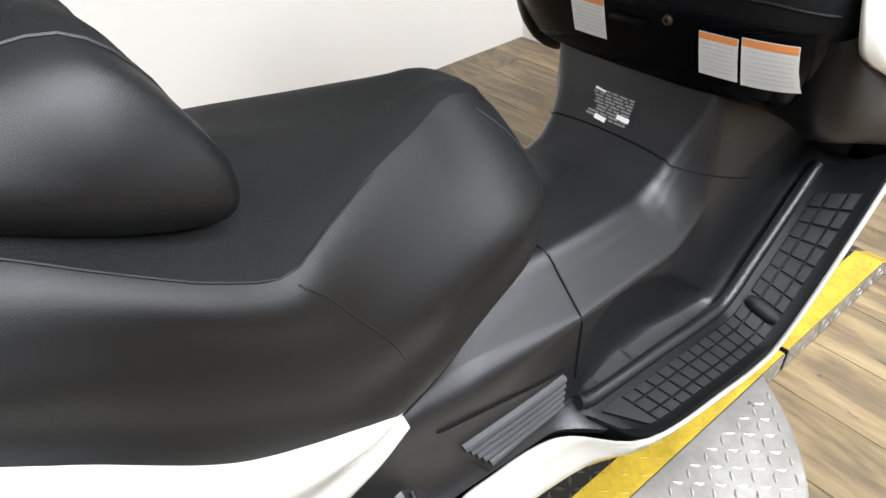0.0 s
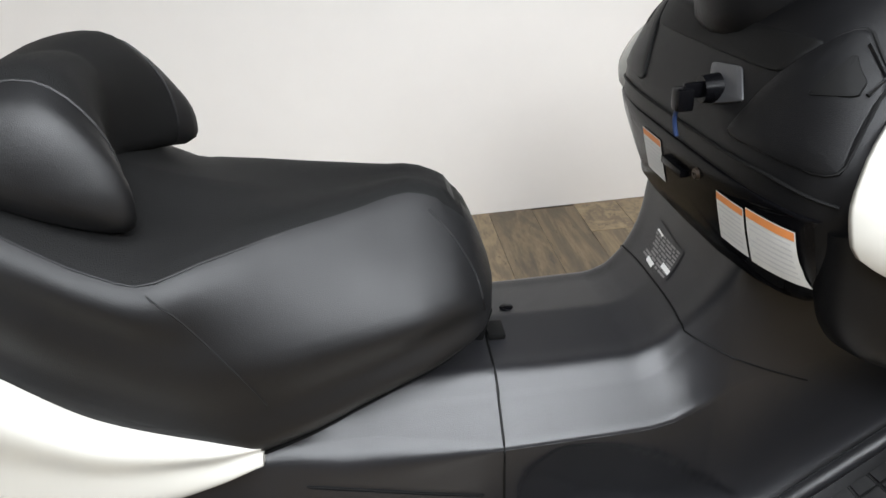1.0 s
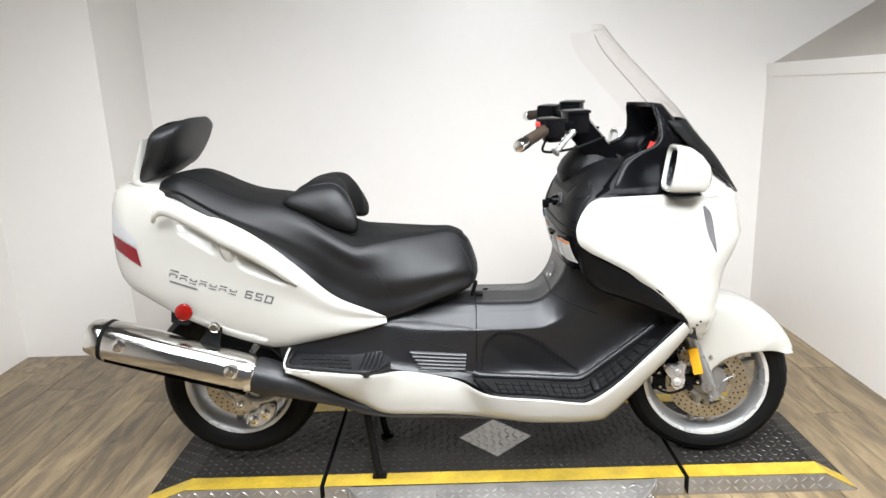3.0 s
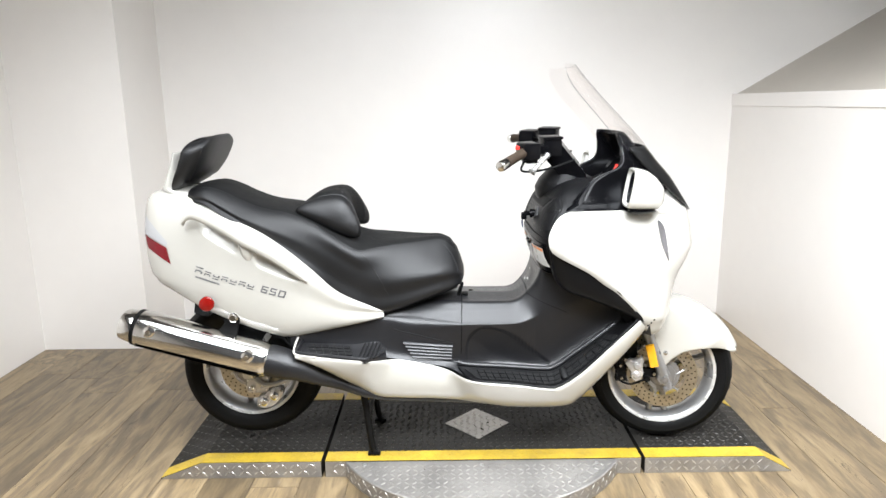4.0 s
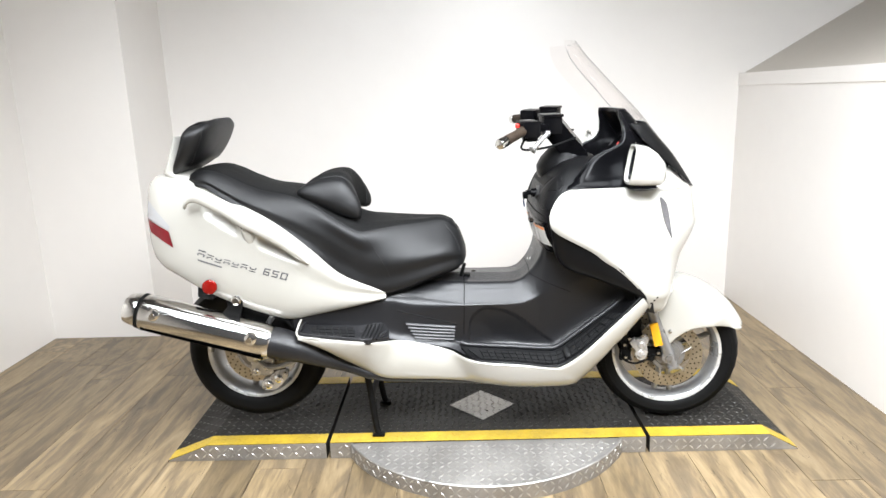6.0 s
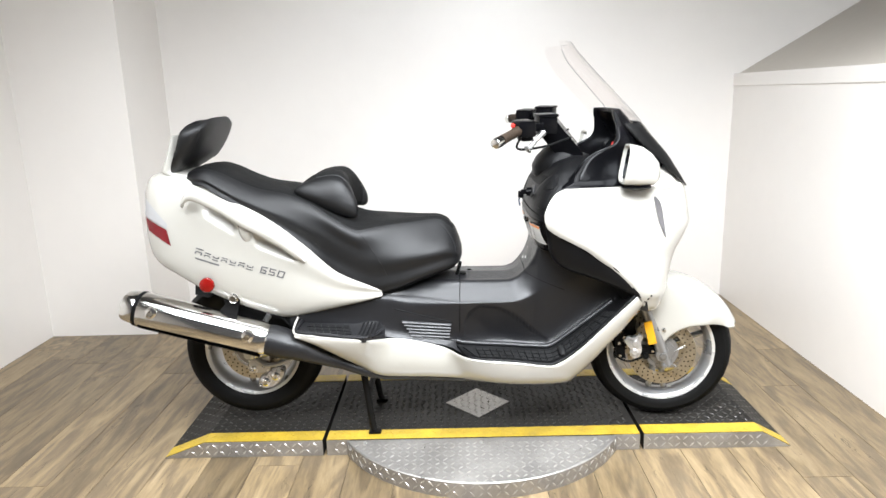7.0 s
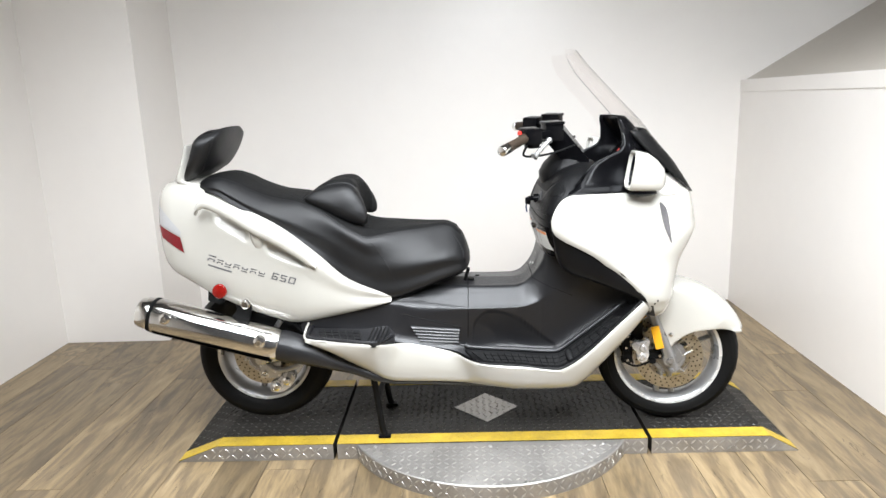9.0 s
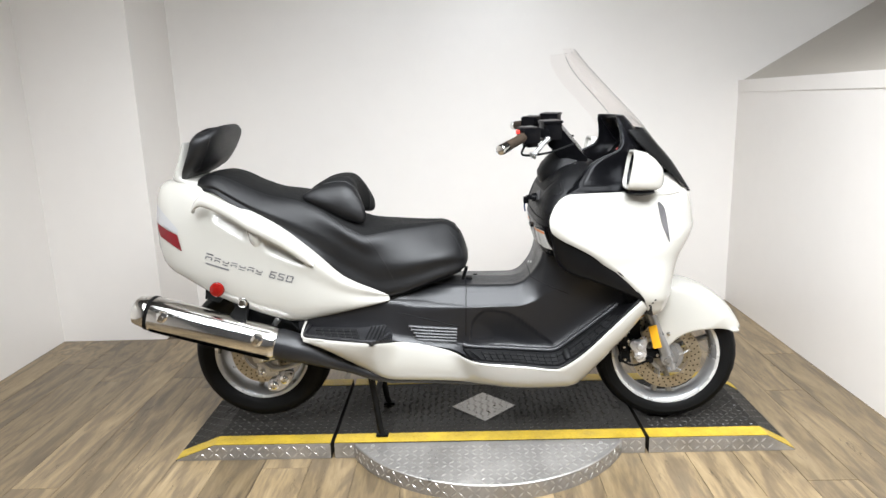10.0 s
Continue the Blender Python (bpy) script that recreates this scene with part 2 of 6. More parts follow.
def mesh_of(name, verts, faces, smooth=True, sharp=38):
    me = bpy.data.meshes.new(name)
    me.from_pydata([tuple(map(float, v)) for v in verts], [], faces)
    me.validate()
    bm = bmesh.new()
    bm.from_mesh(me)
    bmesh.ops.recalc_face_normals(bm, faces=bm.faces)
    bm.to_mesh(me)
    bm.free()
    if smooth:
        me.shade_smooth()
        me.set_sharp_from_angle(angle=radians(sharp))
    return me


def part(name, geo, material, parent=None, label="", smooth=True, sharp=38):
    """One mesh object, from (verts, faces), a bmesh or a mesh, under a thing or a part."""
    if isinstance(geo, tuple):
        me = mesh_of(name, geo[0], geo[1], smooth, sharp)
    elif isinstance(geo, bmesh.types.BMesh):
        me = bpy.data.meshes.new(name)
        geo.to_mesh(me)
        geo.free()
        if smooth:
            me.shade_smooth()
            me.set_sharp_from_angle(angle=radians(sharp))
    else:
        me = geo
    if material and not me.materials:
        me.materials.append(material)
    ob = new(name, me)
    ob.parent = parent
    if label:
        ob["label"] = label
    return ob


def thicken(ob, t, offset=-1.0):
    m = ob.modifiers.new("thickness", "SOLIDIFY")
    m.thickness, m.offset = t, offset
    return ob


def joined(*geos):
    v, f = [], []
    for gv, gf in geos:
        k = len(v)
        v += list(gv)
        f += [tuple(i + k for i in q) for q in gf]
    return v, f


def moved(geo, m):
    return [m @ Vector([float(c) for c in v]) for v in geo[0]], geo[1]


def loft(rings, closed=True, caps=True):
    n = len(rings[0])
    v = [p for r in rings for p in r]
    f = []
    for i in range(len(rings) - 1):
        for j in range(n if closed else n - 1):
            k = (j + 1) % n
            f.append((i * n + j, i * n + k, (i + 1) * n + k, (i + 1) * n + j))
    if caps and closed:
        for i, base in ((0, 0), (1, (len(rings) - 1) * n)):
            c = sum((np.array(q, float) for q in rings[-i]), np.zeros(3)) / n
            v.append(c)
            f += [(base + j, base + (j + 1) % n, len(v) - 1) for j in range(n)]
    return v, f


def tube(pts, r, n=8, closed=False):
    p = [np.array(q, float) for q in pts]
    rings = []
    up = np.array((0.0, 0.0, 1.0))
    for i, q in enumerate(p):
        if closed:
            d = p[(i + 1) % len(p)] - p[i - 1]
        else:
            d = p[min(i + 1, len(p) - 1)] - p[max(i - 1, 0)]
        d = d / (np.linalg.norm(d) + 1e-9)
        a = np.cross(d, up)
        if np.linalg.norm(a) < 0.1:
            a = np.cross(d, np.array((1.0, 0, 0)))
        a /= np.linalg.norm(a)
        b = np.cross(d, a)
        rr = r[i] if isinstance(r, (list, tuple)) else r
        rings.append([q + rr * (math.cos(t) * a + math.sin(t) * b) for t in np.linspace(0, 2 * math.pi, n, endpoint=False)])
    if closed:
        rings.append(rings[0])
        return loft(rings, True, False)
    return loft(rings)


def spun(profile, n=48, axis="y", centre=(0, 0, 0), closed=False):
    """A profile of (radius, along) turned about an axis."""
    rings = []
    for t in np.linspace(0, 2 * math.pi, n, endpoint=False):
        c, s = math.cos(t), math.sin(t)
        ring = []
        for r, a in profile:
            q = {"y": (r * c, a, r * s), "z": (r * c, r * s, a), "x": (a, r * c, r * s)}[axis]
            ring.append(np.array(q) + np.array(centre))
        rings.append(ring)
    rings.append(rings[0])
    return loft(rings, closed, False)


def box(x0, x1, y0, y1, z0, z1, b=0.0):
    bm = bmesh.new()
    bmesh.ops.create_cube(bm, size=1)
    for v in bm.verts:
        v.co = Vector(((x0 + x1) / 2 + v.co.x * (x1 - x0), (y0 + y1) / 2 + v.co.y * (y1 - y0), (z0 + z1) / 2 + v.co.z * (z1 - z0)))
    if b:
        bmesh.ops.bevel(bm, geom=bm.edges[:], offset=b, segments=2, affect="EDGES", profile=0.6)
    bm.verts.ensure_lookup_table()
    g = [v.co.copy() for v in bm.verts], [tuple(v.index for v in f.verts) for f in bm.faces]
    bm.free()
    return g


def slab(outline, t, axis="y", bev=0.003):
    """A flat plate with that outline (two coordinates), from 0 to t along the axis, its rim bevelled."""
    bm = bmesh.new()
    put = {"y": lambda a, b, h: (a, h, b), "z": lambda a, b, h: (a, b, h), "x": lambda a, b, h: (h, a, b)}[axis]
    f = bm.faces.new([bm.verts.new(put(float(a), float(b), 0.0)) for a, b in outline])
    r = bmesh.ops.extrude_face_region(bm, geom=[f])
    for v in r["geom"]:
        if isinstance(v, bmesh.types.BMVert):
            v.co += Vector(put(0, 0, t))
    bmesh.ops.recalc_face_normals(bm, faces=bm.faces)
    if bev:
        rim = [e for e in bm.edges if len(e.link_faces) == 2 and e.calc_face_angle(0) > 1.2]
        bmesh.ops.bevel(bm, geom=rim, offset=bev, segments=2, affect="EDGES", profile=0.6)
    bm.verts.ensure_lookup_table()
    bm.verts.index_update()
    g = [v.co.copy() for v in bm.verts], [tuple(v.index for v in q.verts) for q in bm.faces]
    bm.free()
    return g


def skin(geo):
    return BVHTree.FromPolygons([Vector([float(c) for c in v]) for v in geo[0]], [tuple(q) for q in geo[1]])


def on_side(tree, x, z, lift=0.001, side=-1):
    """The point of a surface met from the side at (x, z)."""
    hit, nrm, _, _ = tree.ray_cast(Vector((x, side * 2.0, z)), Vector((0, -side, 0)))
    if hit is None:
        return None
    if nrm.y * side < 0:
        nrm = -nrm
    return np.array(hit + nrm * lift)


def on_back(tree, y, z, lift=0.001):
    """The point of a surface met from behind at (y, z)."""
    hit, nrm, _, _ = tree.ray_cast(Vector((-2.0, y, z)), Vector((1, 0, 0)))
    if hit is None:
        return None
    if nrm.x > 0:
        nrm = -nrm
    return np.array(hit + nrm * lift)


def draped(fn, quad, nu=6, nv=4):
    """A patch between four corners (two coordinates each), laid on a surface by fn."""
    a, b, c, d = [np.array(q, float) for q in quad]
    rows = []
    for i in range(nu + 1):
        u = i / nu
        rows.append([fn(*((a * (1 - u) + b * u) * (1 - v) + (d * (1 - u) + c * u) * v)) for v in np.linspace(0, 1, nv + 1)])
    flat = [p for r in rows for p in r if p is not None]
    fall = sum(flat, np.zeros(3)) / max(1, len(flat))
    rows = [[p if p is not None else fall for p in r] for r in rows]
    return loft(rows, False, False)


def laid_line(fn, pts, n=5):
    return [p for p in (fn(*q) for q in smooth_line(pts, n)) if p is not None]

# ---- the booth ----
XL, XR, XS, YB, YS, YF, ZC = -2.425, 1.771, -1.795, 1.755, 1.222, -3.6, 2.8
LEDGE = 1.432


def wall(name, x0, x1, y0, y1, z0, z1, label, m=WALL):
    return tagged(part(name, box(x0, x1, y0, y1, z0, z1), m, None, label, False), category="wall", kind="structure")


wall("wall_back", XS, 3.4, YB, YB + 0.12, 0, ZC, "smooth off-white painted booth wall behind the scooter")
wall("wall_step", XS - 0.12, XS, YS + 0.12, YB + 0.12, 0, ZC, "off-white return between two booth walls")
wall("wall_back_side", XL, XS, YS, YS + 0.12, 0, ZC, "off-white booth wall set forward beside the return")
wall("wall_side", XL - 0.12, XL, YF, YS + 0.12, 0, ZC, "glossy off-white booth side wall")
wall("wall_half", XR, XR + 0.12, YF, YB, 0, LEDGE - 0.075, "glossy off-white half-height wall beside the platform")
# two invented walls out of view; their dark grey limits bounce and reflections
wall("wall_front", XL - 0.12, 3.4, YF - 0.12, YF, 0, ZC, "unseen dim grey wall added behind the camera to limit reflections", DIM)
wall("wall_far", 3.4, 3.52, YF - 0.12, YB + 0.12, 0, ZC, "unseen dim wall added to close the room beyond the half wall", DIM)
tagged(part("trim", box(XR - 0.006, XR + 0.14, YF, YB, LEDGE - 0.075, LEDGE, 0.004), WALL, None, "white-painted cap along the half-height wall", False), category="trim", kind="structure")
# the sloping surface that rises outward from the half wall
tagged(part("wall_slope", loft([[(XR + 0.02, y, LEDGE - 0.004), (3.4, y, LEDGE + 0.93), (3.4, y, LEDGE + 0.8), (XR + 0.02, y, LEDGE - 0.1)] for y in (YF, YB)]), SLOPE, None, "dull beige sloping surface above the half wall", False), category="wall", kind="structure")
# added out of view: closes the room and holds back light from above
tagged(part("ceiling", box(XL - 0.12, 3.52, YF - 0.12, YB + 0.12, ZC, ZC + 0.1), CEIL, None, "unseen ceiling, set dark to keep reflections in the black parts low", False), category="ceiling", kind="structure")
floor = tagged(part("floor", box(XL, 3.4, YF, YB, -0.1, -0.004), GROUT, None, "wood-look vinyl plank floor", False), category="floor", kind="structure")

for lx, ly, _, lean, _, deep, side in LAMPS:
    lamp = tagged(new("ceiling_light_panel"), "white rectangular ceiling light, switched on", "ceiling light", "ceiling lights")
    a_, b_ = (0.62 if lean else 0.52), deep / 2 + 0.02
    lamp.location = (lx, ly, 2.55)
    lamp.rotation_euler = (radians(lean), radians(side), 0)
    part("frame", joined(box(-a_, a_, -b_, -b_ + 0.02, -0.05, 0), box(-a_, a_, b_ - 0.02, b_, -0.05, 0), box(-a_, -a_ + 0.02, -b_ + 0.02, b_ - 0.02, -0.05, 0), box(a_ - 0.02, a_, -b_ + 0.02, b_ - 0.02, -0.05, 0)), ALLOY, lamp, "", False)
    part("diffuser", box(-a_ + 0.02, a_ - 0.02, -b_ + 0.02, b_ - 0.02, -0.03, -0.02), LAMPM, lamp, "glowing white diffuser", False)
    for hx in (-a_ + 0.1, a_ - 0.1):
        up = Matrix.Rotation(radians(-side), 3, "Y") @ Matrix.Rotation(radians(-lean), 3, "X") @ Vector((0, 0, (ZC - 2.55 + hx * math.sin(radians(side))) ))
        part("hanger", tube([(hx, 0, -0.01), (hx + up.x, up.y, up.z)], 0.006, 6), ALLOY, lamp)

# ---- the platform ----
PH, PY0, PY1 = 0.065, -0.19, 0.42
DCX, DCY, DCR = 0.085, 0.105, 0.6
turntable = tagged(new("turntable_platform"), "low motorcycle turntable of dark tread plate with yellow edges", "platform")


def deck_section(name, xa, xb, za, zb, mat_):
    """A deck plate between two stations, with its heights at both ends."""
    ring = lambda x, z: [(x, PY0, 0.0), (x, PY0, z), (x, PY1, z), (x, PY1, 0.0)]
    return part(name, loft([ring(xa, za), ring(xb, zb)]), mat_, turntable, "", False)


deck_section("deck_plate", -0.515, 0.697, PH, PH, DECK)
part("deck_plate", loft([[(x, PY0, 0.0), (x, PY0, z), (x, PY1, z), (x, PY1, 0.0)] for x, z in ((-1.15, 0.004), (-0.99, PH), (-0.529, PH))]), DECK, turntable, "", False)
part("deck_plate", loft([[(x, PY0, 0.0), (x, PY0, z), (x, PY1, z), (x, PY1, 0.0)] for x, z in ((0.711, PH), (1.165, PH), (1.275, 0.004))]), DECK, turntable, "", False)


def top_at(x):
    if x < -0.99:
        return 0.004 + (PH - 0.004) * (x + 1.15) / 0.16
    if x > 1.165:
        return 0.004 + (PH - 0.004) * (1.275 - x) / 0.11
    return PH


def stripe(xs, ya, yb):
    rows = [[(x, y, top_at(x) + h) for y, h in ((ya, 0.0), (ya, 0.002), (yb, 0.002), (yb, 0.0))] for x in xs]
    return loft(rows)


for ya, yb in ((PY0 + 0.001, PY0 + 0.07), (PY1 - 0.07, PY1 - 0.001)):
    for xs in ((-1.148, -0.99, -0.53), (-0.514, 0.696), (0.712, 1.165, 1.273)):
        part("yellow_stripe", stripe(xs, ya, yb), YELLOW, turntable, "worn yellow painted edge stripe", False)
# bare faces along the front edge
for xs in ((-1.146, -0.99, -0.53), (-0.514, DCX - 0.51), (DCX + 0.51, 0.696), (0.712, 1.165, 1.272)):
    part("edge_strip", loft([[(x, PY0 - 0.002, 0.001), (x, PY0 - 0.002, top_at(x) - 0.001), (x, PY0 + 0.0005, top_at(x) - 0.001), (x, PY0 + 0.0005, 0.001)] for x in xs]), DIAP, turntable, "bare tread plate edge", False)
# the disc under the deck
part("disc", spun([(0.001, 0.0), (DCR, 0.0), (DCR, PH - 0.006), (DCR - 0.004, PH - 0.003), (0.001, PH - 0.003)], 96, "z", (DCX, DCY, 0)), DIAP, turntable, "round bare aluminium tread plate disc", True, 20)
dq = 0.137
part("diamond_patch", slab([(DCX - 0.002 - dq, DCY), (DCX - 0.002, DCY - dq), (DCX - 0.002 + dq, DCY), (DCX - 0.002, DCY + dq)], 0.002, "z", 0.0005), DIAP, turntable, "bare aluminium diamond patch", False).location = (0, 0, PH)


def lozenge(x, y, z, a, ln=0.0135, w=0.0042, h=0.0024, nx=0, wall_=False):
    c, s = math.cos(a), math.sin(a)
    pts = [(-ln, 0, 0), (0, -w, 0), (ln, 0, 0), (0, w, 0), (-ln * 0.55, 0, h), (ln * 0.55, 0, h)]
    out = []
    for u, v, k in pts:
        p, q = u * c - v * s, u * s + v * c
        out.append((x + p, y - k, z + q) if wall_ else (x + p, y + q, z + k + top_at(x + p) - top_at(x)))
    return out, [(0, 1, 5, 4), (1, 2, 5), (2, 3, 4, 5), (3, 0, 4)]


def treads(spots):
    v, f = [], []
    for sp in spots:
        gv, gf = sp
        k = len(v)
        v += gv
        f += [tuple(i + k for i in q) for q in gf]
    return v, f


PIT = 0.028
deck_t, disc_t, yel_t, edge_t = [], [], [], []
for i in range(int(2.43 / PIT)):
    for j in range(int((PY1 - PY0) / PIT)):
        x, y = -1.145 + (i + 0.5) * PIT, PY0 + (j + 0.5) * PIT
        if min(abs(x + 0.522), abs(x - 0.704)) < 0.017:
            continue
        a = radians(45 if (i + j) % 2 else -45)
        g = lozenge(x, y, top_at(x) + 0.0003, a)
        if y < PY0 + 0.07 or y > PY1 - 0.07:
            yel_t.append(lozenge(x, y, top_at(x) + 0.0021, a, h=0.001))
        elif abs(x - DCX) + abs(y - DCY) < dq - 0.01:
            disc_t.append(lozenge(x, y, top_at(x) + 0.0021, a))
        else:
            deck_t.append(g)
for i in range(int(2 * DCR / PIT)):
    for j in range(int(0.32 / PIT)):
        x, y = DCX - DCR + (i + 0.5) * PIT, DCY - DCR + (j + 0.5) * PIT
        if y < PY0 - 0.012 and math.hypot(x - DCX, y - DCY) < DCR - 0.012:
            disc_t.append(lozenge(x, y, PH - 0.003, radians(45 if (i + j) % 2 else -45)))
for i in range(64):
    th = math.pi + math.pi * (i + 0.5) / 64
    for j in range(2):
        px, py = DCX + (DCR + 0.001) * math.cos(th), DCY + (DCR + 0.001) * math.sin(th)
        if py > PY0 - 0.01:
            continue
        gv, gf = lozenge(0, 0, 0.019 + 0.027 * j, radians(45 if (i + j) % 2 else -45), wall_=True)
        edge_t.append(([tuple(Matrix.Translation((px, py, 0)) @ Matrix.Rotation(th + math.pi / 2, 4, "Z") @ Vector(q)) for q in gv], gf))
for i in range(int(2.3 / PIT)):
    x = -1.09 + i * PIT
    if abs(x - DCX) > 0.515 and abs(x + 0.522) > 0.02 and abs(x - 0.704) > 0.02 and x < 1.22:
        for j in range(2):
            if 0.019 + 0.027 * j < top_at(x) - 0.012:
                edge_t.append(lozenge(x, PY0 - 0.0022, 0.019 + 0.027 * j, radians(45 if (i + j) % 2 else -45), wall_=True))
for nm, sp, m_ in (("tread", deck_t, DECKT), ("tread", disc_t, DIAT), ("tread", edge_t, DIAT), ("tread", yel_t, YELLOW)):
    tagged(part(nm, treads(sp), m_, turntable, "", False), kind="stuff")
for bx, by in ((-0.36, -0.2), (0.2, -0.46), (0.52, -0.205), (-0.13, -0.44), (0.085, -0.21)):
    part("bolt_head", spun([(0.0005, 0.004), (0.006, 0.0035), (0.008, 0)], 12, "z", (bx, by - 0.012, PH - 0.003)), ALLOY, turntable)

# ---- the scooter ----
scooter = tagged(new("scooter"), "white maxi scooter, black seat, clear windscreen, on its centre stand", "scooter")
scooter.location = (0, YC, 0)


def both(name, geo, material, parent, label=""):
    """A part and its mirror image on the other side."""
    a = part(name, geo, material, parent, label)
    b = part(name, ([(v[0], -v[1], v[2]) for v in geo[0]], geo[1]), material, parent, label)
    return a, b


def stations(table):
    """Rows of x, then pairs (y, z) of a half profile from the top centre down: a function that gives the profile at any x."""
    cols = list(zip(*table))
    fs = [pchip(cols[0], c) for c in cols[1:]]
    return lambda x: [(fs[i](x), fs[i + 1](x)) for i in range(0, len(fs), 2)]


def half_ring(nodes, n=5):
    line = smooth_line(nodes, n)
    return [(max(0.0, p[0]), p[1]) for p in line]


def body(table, xs, n=5, k=0):
    """A closed body along x from half profiles."""
    f = stations(table)
    rings = []
    for x in xs:
        h = half_ring(f(x), n)
        rings.append([(x, -y, z) for y, z in h] + [(x, y, z) for y, z in reversed(h[1:-1])])
    return loft(rings)


def plan_shell(rows, zs, n=26, p=2.3):
    """A shell open to the rear: at each height a rounded nose, from the rear edge (x, half width) round the front x."""
    cols = list(zip(*rows))
    xr, xf, w = [pchip(cols[0], cols[i]) for i in (1, 2, 3)]
    out = []
    for z in zs:
        ring = []
        for t in np.linspace(-1, 1, 2 * n + 1):
            a = t * math.pi / 2
            c, s = max(0.0, math.cos(a)), abs(math.sin(a))
            ring.append((xr(z) + (xf(z) - xr(z)) * c ** (2 / p), math.copysign(w(z) * s ** (2 / p), t), z))
        out.append(ring)
    return loft(out, False, False)


# rear bodywork
TAIL = [
    # x, top centre, top edge, widest, low, bottom centre
    (-1.144, 0, 0.97, 0.06, 0.965, 0.085, 0.9, 0.07, 0.86, 0, 0.85),
    (-1.134, 0, 1.035, 0.085, 1.03, 0.115, 0.92, 0.1, 0.8, 0, 0.79),
    (-1.103, 0, 1.068, 0.105, 1.062, 0.14, 0.92, 0.12, 0.757, 0, 0.75),
    (-1.04, 0, 1.078, 0.12, 1.072, 0.165, 0.91, 0.145, 0.725, 0, 0.72),
    (-0.95, 0, 1.05, 0.155, 1.045, 0.19, 0.88, 0.165, 0.677, 0, 0.67),
    (-0.83, 0, 0.998, 0.18, 0.996, 0.213, 0.83, 0.18, 0.622, 0, 0.63),
    (-0.7, 0, 0.93, 0.2, 0.933, 0.225, 0.78, 0.185, 0.575, 0, 0.6),
    (-0.62, 0, 0.86, 0.208, 0.883, 0.228, 0.745, 0.19, 0.557, 0, 0.58),
    (-0.53, 0, 0.78, 0.212, 0.812, 0.226, 0.71, 0.195, 0.57, 0, 0.58),
    (-0.42, 0, 0.69, 0.202, 0.716, 0.219, 0.665, 0.193, 0.59, 0, 0.6),
    (-0.32, 0, 0.65, 0.186, 0.67, 0.2, 0.645, 0.185, 0.61, 0, 0.615),
    (-0.268, 0, 0.64, 0.164, 0.647, 0.18, 0.638, 0.175, 0.622, 0, 0.625),
]
tail_geo = body(TAIL, [-1.144, -1.14, -1.134, -1.122, -1.103] + list(np.linspace(-1.08, -0.3, 100)) + [-0.285, -0.275, -0.268], 20)


def grip_pocket(x, y, z):
    """The two finger pockets under the grab rails."""
    for xa, xb, za, slope, high in ((-0.905, -0.762, 0.975, -0.6, 0.03), (-0.712, -0.555, 0.853, -0.4, 0.026)):
        if xa < x < xb and abs(y) > 0.1:
            e = max(0.0, 1 - (abs(z - za - slope * (x - xa)) / high) ** 2) * min(1.0, (x - xa) / 0.025, (xb - x) / 0.025)
            y -= math.copysign(0.024 * e * e * (3 - 2 * e), y) if e > 0 else 0
    return x, y, z


tail_geo = ([grip_pocket(*v) for v in tail_geo[0]], tail_geo[1])
rear_body = part("rear_body", tail_geo, WHITE, scooter, "pearl white rear bodywork", sharp=75)
tail_skin = skin(tail_geo)
tside = lambda x, z: on_side(tail_skin, x, z, 0.0012)
for sgn in (-1, 1):
    fn = (lambda x, z, s=sgn: on_side(tail_skin, x, z, 0.0025, s))
    part("tail_lens", draped(fn, [(-1.122, 0.993), (-1.034, 0.905), (-1.038, 0.888), (-1.134, 0.932)], 8, 6), CLEARL, rear_body, "grey clear indicator lens")
    part("tail_lens", draped(fn, [(-1.134, 0.928), (-1.038, 0.884), (-1.026, 0.826), (-1.118, 0.878)], 8, 6), REDD, rear_body, "red tail light lens")
# badge as plain slanted strokes: top, bottom, middle bars and four half stems
STROKES = {
    "top": ((0, 0.82), (1, 0.82), (1, 1), (0, 1)), "low": ((0, 0), (1, 0), (1, 0.18), (0, 0.18)), "mid": ((0.1, 0.42), (0.9, 0.42), (0.9, 0.58), (0.1, 0.58)),
    "a": ((0, 0.5), (0.2, 0.5), (0.2, 0.84), (0, 0.84)), "b": ((0, 0.16), (0.2, 0.16), (0.2, 0.5), (0, 0.5)), "c": ((0.8, 0.5), (1, 0.5), (1, 0.84), (0.8, 0.84)), "d": ((0.8, 0.16), (1, 0.16), (1, 0.5), (0.8, 0.5)),
}
bx = -0.938
word = [(0.036, 0.026, "top b d mid")] + [(0.031, 0.019, "top b d mid"), (0.031, 0.019, "low a c mid")] * 3 + [(0.018, 0, "")] + [(0.03, 0.024, "top a mid b d low"), (0.03, 0.024, "top a mid d low"), (0.032, 0.024, "top a b c d low")]
for wid, hh, marks in word:
    z0 = 0.798 - (bx + 0.938) * 0.27
    cw = wid - 0.008
    for mark in marks.split():
        q = [(bx + a * cw + 0.45 * hh * k, z0 - a * cw * 0.27 + hh * k) for a, k in STROKES[mark]]
        part("badge_stroke", draped(tside, q, 2, 1), BADGE, rear_body)
    bx += wid
part("badge_bar", draped(tside, [(-0.935, 0.782), (-0.845, 0.757), (-0.844, 0.763), (-0.934, 0.788)], 4, 2), BADGE, rear_body)
